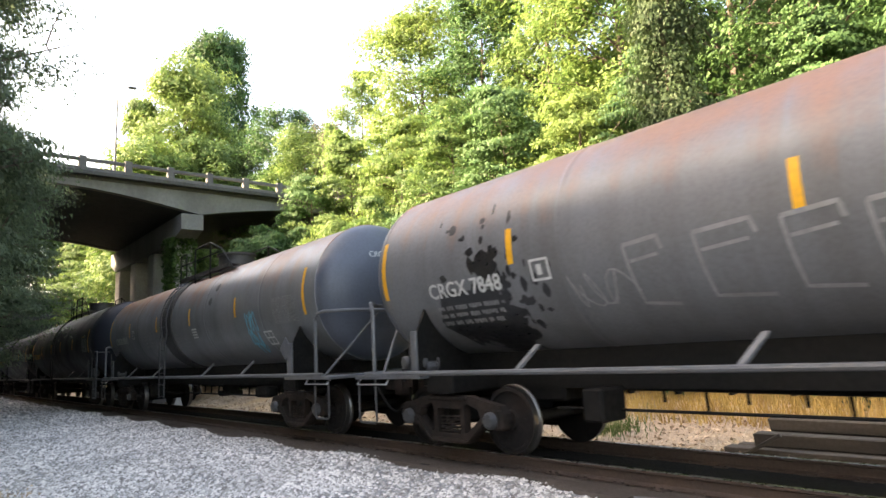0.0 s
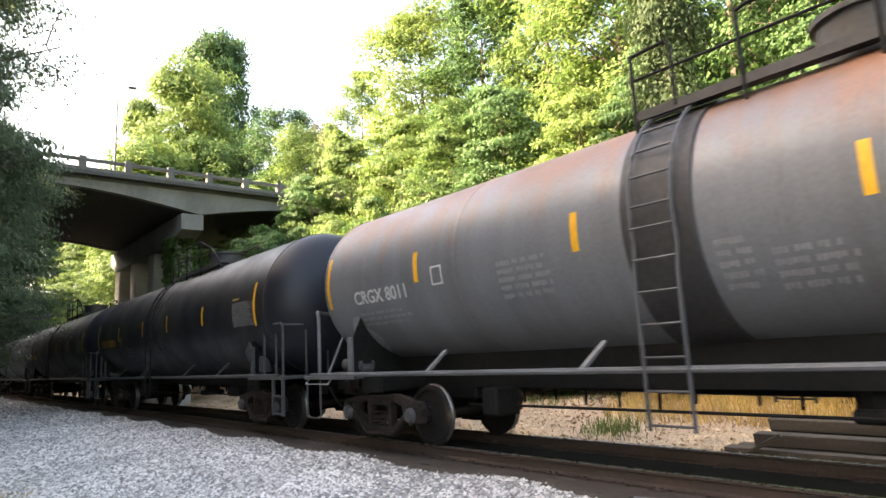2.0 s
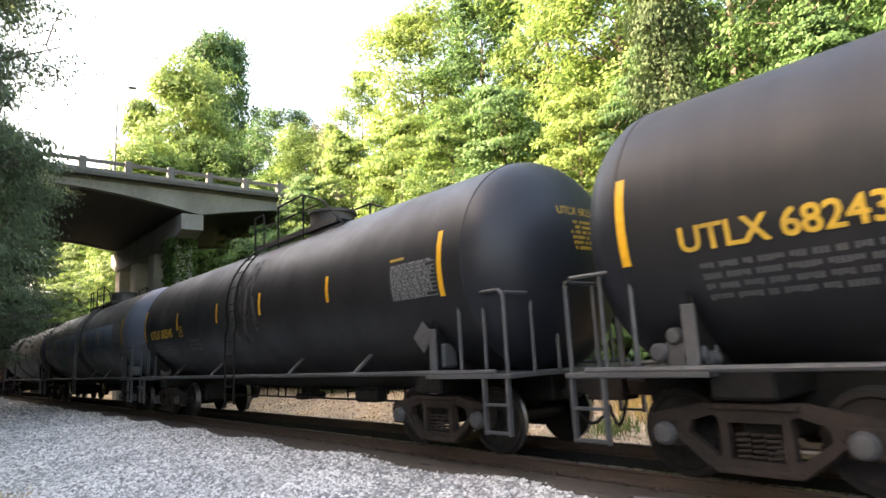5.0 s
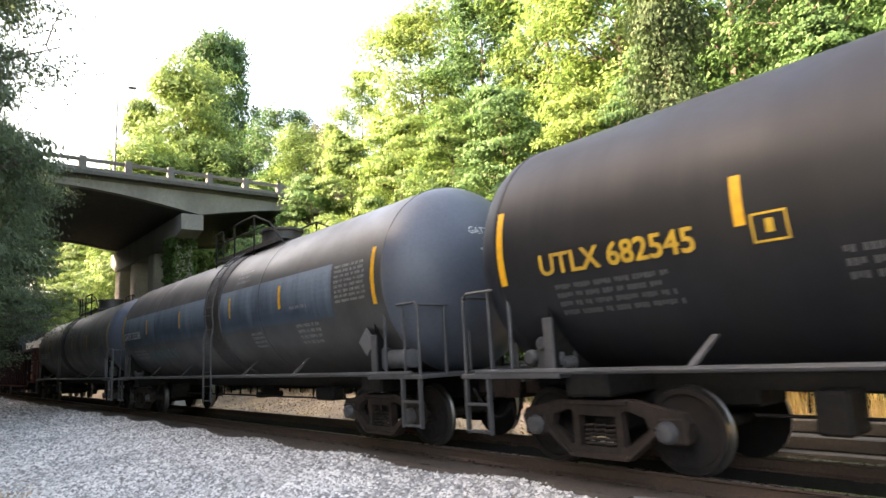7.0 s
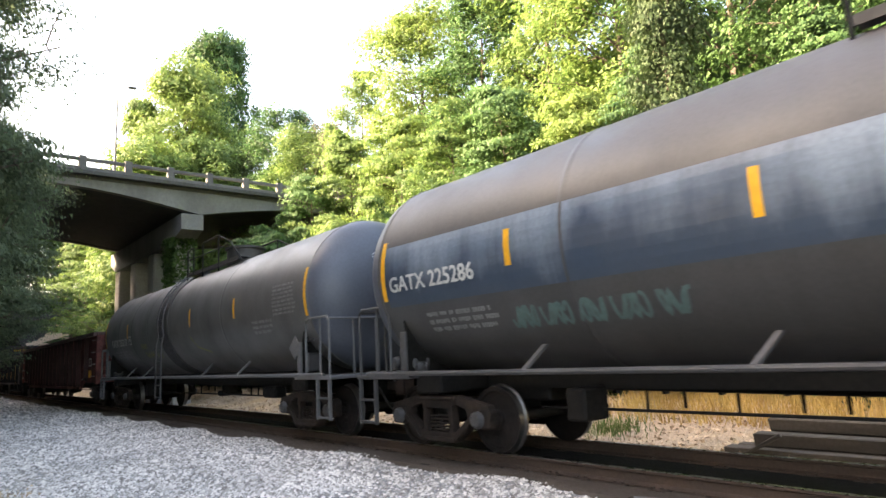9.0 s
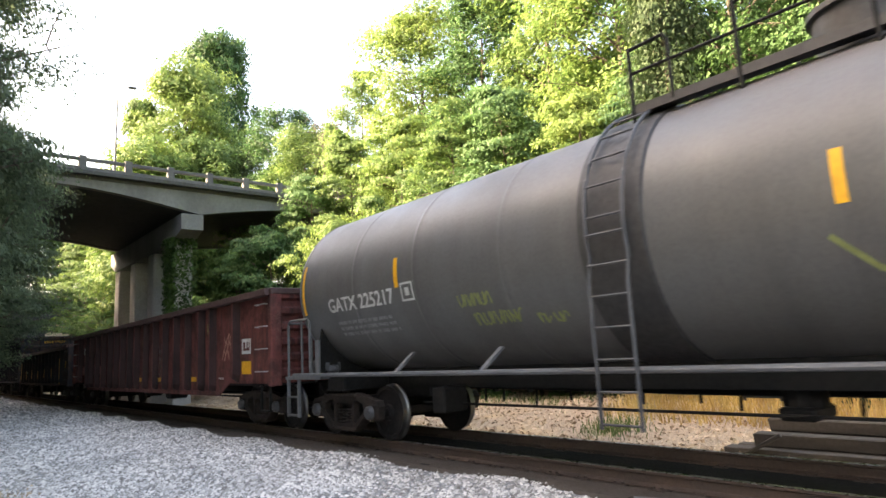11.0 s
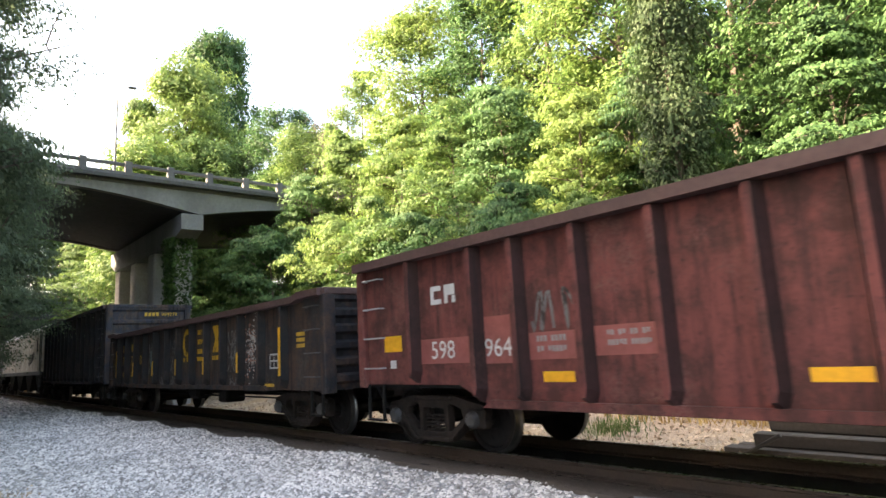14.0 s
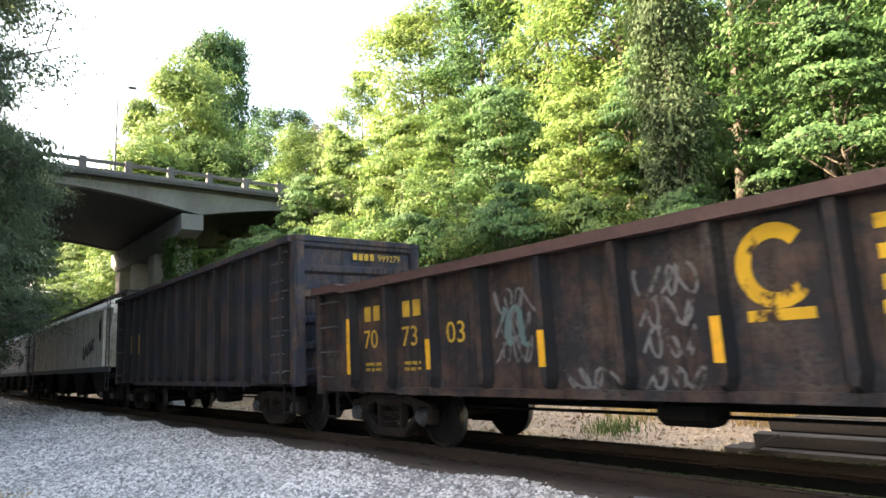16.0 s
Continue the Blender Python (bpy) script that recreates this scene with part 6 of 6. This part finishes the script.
def build_bridge():
    """Concrete girder bridge across the cutting on a column bent."""
    X0, X1 = -46.0, -32.0
    bridge = thing("road_bridge", "weathered concrete road bridge with haunched girders and open railing", "bridge")
    ys = [-26 + 1.0 * k for k in range(61)]

    def under(y):
        d = min(abs(y - 4.0), abs(y + 10.0), abs(y - 18.0))
        return 9.95 - 0.85 * max(0.0, 1 - d / 6.5) ** 1.6
    bm = bmesh.new()
    box(bm, X0, X1, -26, 34, 10.28, 10.55)
    box(bm, X1 - 0.02, X1 + 0.35, -26, 34, 10.42, 10.62, 0.02)
    box(bm, X0 - 0.35, X0 + 0.02, -26, 34, 10.42, 10.62, 0.02)
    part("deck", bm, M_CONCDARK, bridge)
    for k, x in enumerate((X1 - 0.45, X0 + 0.05)):
        bm = bmesh.new()
        prism(bm, [(y, under(y)) for y in ys] + [(34, 10.279), (-26, 10.279)], "x", x, x + 0.4)
        bmesh.ops.recalc_face_normals(bm, faces=bm.faces)
        # Rear girder gets the concrete with the shade in its colour.
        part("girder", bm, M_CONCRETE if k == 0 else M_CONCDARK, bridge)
    bm = bmesh.new()
    prism(bm, [(y, under(y) + 0.12) for y in ys] + [(y, under(y) + 0.27) for y in ys[::-1]], "x", X0 + 0.46, X1 - 0.46)
    bmesh.ops.recalc_face_normals(bm, faces=bm.faces)
    # Soffit colour includes the shade below the deck.
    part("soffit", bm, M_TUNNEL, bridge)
    for py in (3.55, -10.0, 18.0):
        bm = bmesh.new()
        prism(bm, [(X0 - 0.1, 9.05), (X1 + 0.15, 9.05), (X1 + 0.15, 8.25), (X1 - 1.6, 7.75), (X0 + 1.2, 7.75), (X0 - 0.1, 8.3)], "y", py - 0.55, py + 0.55)
        bmesh.ops.recalc_face_normals(bm, faces=bm.faces)
        part("pier_cap", bm, M_CONCRETE, bridge)
        for x in (-33.6, -37.3, -41.0, -44.7):
            bm = bmesh.new()
            box(bm, x - 0.55, x + 0.55, py - 0.45, py + 0.45, ground_z(x, py) - 0.4, 7.76, 0.06)
            part("column", bm, M_COLUMN, bridge)
    for x in (X1 + 0.15, X0 - 0.15):
        for k in range(30):
            bm = box(bmesh.new(), x - 0.14, x + 0.14, -25.0 + 1.96 * k - 0.16, -25.0 + 1.96 * k + 0.16, 10.62, 11.32, 0.02)
            part("railing_post", bm, M_CONCMID, bridge)
        bm = box(bmesh.new(), x - 0.08, x + 0.08, -26, 34, 11.08, 11.24, 0.02)
        part("railing_bar", bm, M_CONCMID, bridge)
        bm = box(bmesh.new(), x - 0.10, x + 0.10, -26, 34, 10.62, 10.80, 0.02)
        part("kerb", bm, M_CONCMID, bridge)
    rng = np.random.default_rng(9)
    n = 2600
    c = np.stack([-33.6 + rng.uniform(-0.75, 0.75, n), 3.55 - 0.5 - rng.random(n) ** 2 * 0.25, 8.0 - 5.5 * rng.random(n) ** 1.3], -1)
    c[: n // 3, 0] = -33.05 + rng.random(n // 3) * 0.25
    c[: n // 3, 1] = 3.55 + rng.uniform(-0.6, 0.6, n // 3)
    v, f = leaf_quads(c, 0.19, rng, 0.1)
    ivy = thing("ivy", "ivy climbing the pale bridge column", "ivy")
    part("leaves", fast_mesh("leaves", v, f, M_IVY), None, ivy)
    twist = random.Random(14)
    for k in range(5):
        x, bm = -34.1 + 0.25 * k, bmesh.new()
        tube(bm, [(x + twist.uniform(-0.12, 0.12), 3.06, 0.4 + 1.2 * q) for q in range(7)], [0.035 - 0.004 * q for q in range(7)], 5)
        part("stem", bm, M_BARK, ivy)
    lamp = thing("street_lamp", "slender metal street lamp on the bridge", "street lamp", at=pose(-45.9, 3.0, 10.55))
    bm = bmesh.new()
    tube(bm, [(0, 0, 0), (0, 0, 5), (0, 0.05, 10.4)], [0.10, 0.08, 0.05], 8)
    part("pole", bm, M_DULL, lamp, smooth=40)
    bm = bmesh.new()
    tube(bm, [(0, 0.05, 10.4), (0.02, 0.4, 10.62), (0.02, 0.8, 10.66)], 0.035, 6)
    part("arm", bm, M_DULL, lamp, smooth=40)
    bm = box(bmesh.new(), -0.12, 0.16, 0.7, 1.25, 10.58, 10.72, 0.03)
    part("lamp_head", bm, M_DULL, lamp)


def build_tunnel():
    """Masonry portal with an arched bore."""
    arch = [(-2.9, -0.4), (-2.9, 3.9)] + [(-2.9 * math.cos(a), 3.9 + 2.9 * math.sin(a)) for a in [i * math.pi / 12 for i in range(1, 12)]] + [(2.9, 3.9), (2.9, -0.4)]
    bm = bmesh.new()
    # portal wall in strips round the arch
    for x0, x1 in ((-86.0, -85.0),):
        prism(bm, [(-14, -1), (-2.9, -1)] + arch[1:7] + [(-14, 6.7)], "x", x0, x1)
        prism(bm, [(14, 6.7)] + arch[8:15][::1] + [(2.9, -1), (14, -1)], "x", x0, x1)
        prism(bm, [(-14, 6.72), (-1.45, 6.72)] + arch[7:8] + [(1.45, 6.72), (14, 6.72), (14, 9.6), (-14, 9.6)], "x", x0, x1)
    bmesh.ops.recalc_face_normals(bm, faces=bm.faces)
    wall = new("wall_tunnel_portal", mesh_from("wall_tunnel_portal", bm, M_TUNNEL))
    tagged(wall, "sooty masonry wall of the tunnel mouth", "tunnel portal", kind="structure")
    bm = bmesh.new()
    box(bm, -86.1, -84.75, -14.2, 14.2, 9.6, 9.95, 0.03)
    part("coping", bm, M_TUNNEL, wall)
    bm = bmesh.new()
    rings = []
    for x in (-85.9, -120, -160, -205):
        rings.append([bm.verts.new((x, y, z)) for y, z in arch])
    for q, w in zip(rings, rings[1:]):
        for i in range(len(q) - 1):
            bm.faces.new((q[i], q[i + 1], w[i + 1], w[i]))
        bm.faces.new((q[-1], q[0], w[0], w[-1]))
    bm.faces.new(rings[-1])
    bmesh.ops.recalc_face_normals(bm, faces=bm.faces)
    bore = new("wall_tunnel_bore", mesh_from("wall_tunnel_bore", bm, M_TUNNEL))
    tagged(bore, "dark lining of the railway tunnel", "tunnel", kind="structure")
    bore.modifiers.new("thickness", "SOLIDIFY").thickness = 0.3


def build_bank_details():
    stack = thing("timber_stack", "stack of old grey railway sleepers on the far bank", "timber stack")
    rng = random.Random(8)
    for x, y, z, l in ((-3.3, 3.42, -0.47, 5.0), (-3.2, 3.74, -0.47, 5.0), (-3.0, 4.06, -0.47, 5.0), (-3.1, 4.38, -0.47, 5.0), (-2.95, 3.60, -0.255, 4.8), (-2.8, 3.93, -0.255, 4.8), (-2.95, 4.28, -0.255, 4.8), (-2.85, 3.86, -0.04, 4.7), (-2.6, 4.22, -0.04, 4.7)):
        bm = box(bmesh.new(), -l / 2, l / 2, -0.125, 0.125, -0.105, 0.105, 0.018)
        for v in bm.verts:
            v.co += Vector((rng.uniform(-0.03, 0.03), rng.uniform(-0.008, 0.008), rng.uniform(-0.008, 0.008)))
        part("timber", bm, M_TIMBER, stack, at=pose(x + 0.5, y, z, 0, rng.uniform(-0.4, 0.4), rng.uniform(-1.5, 1.5)))
    bm = box(bmesh.new(), -0.42, 0.42, -0.05, 0.05, -0.03, 0.03, 0.01)
    part("timber", bm, M_TIMBER, stack, at=pose(-4.72, 3.28, -0.34, 0, -30, 6))
    rng = np.random.default_rng(4)
    n = 34000
    y = 1.9 + 6.5 * rng.random(n) ** 1.2
    x = -48 + 56 * rng.random(n) ** 0.7
    z = np.array([ground_z(a, b) for a, b in zip(x, y)]) + rng.random(n) * 0.03
    v, f = leaf_quads(np.stack([x, y, z], -1), 0.085, rng, 0.6)
    fast_mesh("leaf_litter", v, f, M_DEADLEAF, "brown dead leaves scattered on the far bank")
    n = 70
    x, y = rng.normal(-11.4, 0.5, n), rng.normal(-5.95, 0.2, n)
    z = np.array([ground_z(p, q) for p, q in zip(x, y)]) + 0.05 + rng.random(n) * 0.02
    v, f = leaf_quads(np.stack([x, y, z], -1), 0.05, rng, 0.6)
    fast_mesh("fallen_leaves", v, f, M_DEADLEAF, "few brown fallen leaves lying on the gravel")
    n = 9000
    x, y = rng.uniform(-9, 5, n), rng.uniform(5.0, 8.5, n)
    z = np.array([ground_z(a, b) for a, b in zip(x, y)])
    grass_blades("dry_grass", x, y, z, 0.42, rng, M_DRYGRASS, "dry yellow grass on the far bank")
    n = 1100
    x = np.concatenate([rng.normal(-8.2, 0.35, n // 2), rng.normal(-13.5, 2.5, n // 2)])
    y = rng.normal(4.6, 0.35, n) + np.where(np.arange(n) < n // 2, -0.2, 1.6)
    z = np.array([ground_z(a, b) for a, b in zip(x, y)])
    grass_blades("weeds", x, y, z, 0.17, rng, M_GRASS, "green weeds on the far bank")
    bm = bmesh.new()
    prism(bm, [(-3.9, -1.45), (-2.6, -0.98), (14, -0.98), (14, -16), (-1.5, -16), (-2.9, -3.0)], "z", -0.5, -0.12)
    bmesh.ops.recalc_face_normals(bm, faces=bm.faces)
    pad = new("pavement", mesh_from("pavement", bm, M_ASPHALT))
    tagged(pad, "grey asphalt apron beside the track", "pavement", kind="structure")
    stones("gravel", "loose grey ballast stones beside the track", 46000, (-30, -2.6, -6.3, -1.25), (0.016, 0.034), 3)
    stones("gravel", "loose grey ballast stones beside the track", 15000, (-24, -7.5, -7.2, -2.2), (0.022, 0.042), 6)
    stones("gravel", "loose grey ballast stones beside the track", 9000, (-75, -28, -7.0, -1.5), (0.05, 0.08), 4)


def grass_blades(name, x, y, z, h, rng, material, label):
    n = len(x)
    a = rng.uniform(0, 6.283, n)
    hh = h * rng.uniform(0.4, 1.2, n)
    dx, dy = np.cos(a) * 0.012, np.sin(a) * 0.012
    bx, by = rng.normal(0, 0.3, n) * hh, rng.normal(0, 0.3, n) * hh
    v = np.stack([np.stack([x - dx, y - dy, z - 0.02], -1), np.stack([x + dx, y + dy, z - 0.02], -1), np.stack([x + bx + dx * 0.3, y + by, z + hh], -1), np.stack([x + bx - dx * 0.3, y + by, z + hh], -1)], 1)
    fast_mesh(name, v.reshape(-1, 3), np.arange(4 * n).reshape(-1, 4), material, label)


def motions():
    times = [0.5 * k for k in range(33)]
    for car, place in CARS:
        walk(car, [(t, pose(place + travelled(t), 0, 0)) for t in times])
    turns = [k / 15 for k in range(241)]
    spins = [Euler((0, travelled(t) / R_WHEEL, 0)).to_matrix().to_4x4() for t in turns]
    for ws, x in WHEELS:
        base = Matrix.Translation((x, 0, R_WHEEL))
        walk(ws, [(t, base @ m) for t, m in zip(turns, spins)])


build_ground()
build_track()
build_bridge()
build_tunnel()
build_tank_cars()
build_gondolas()
build_hoppers()
build_trees()
build_bank_details()
motions()
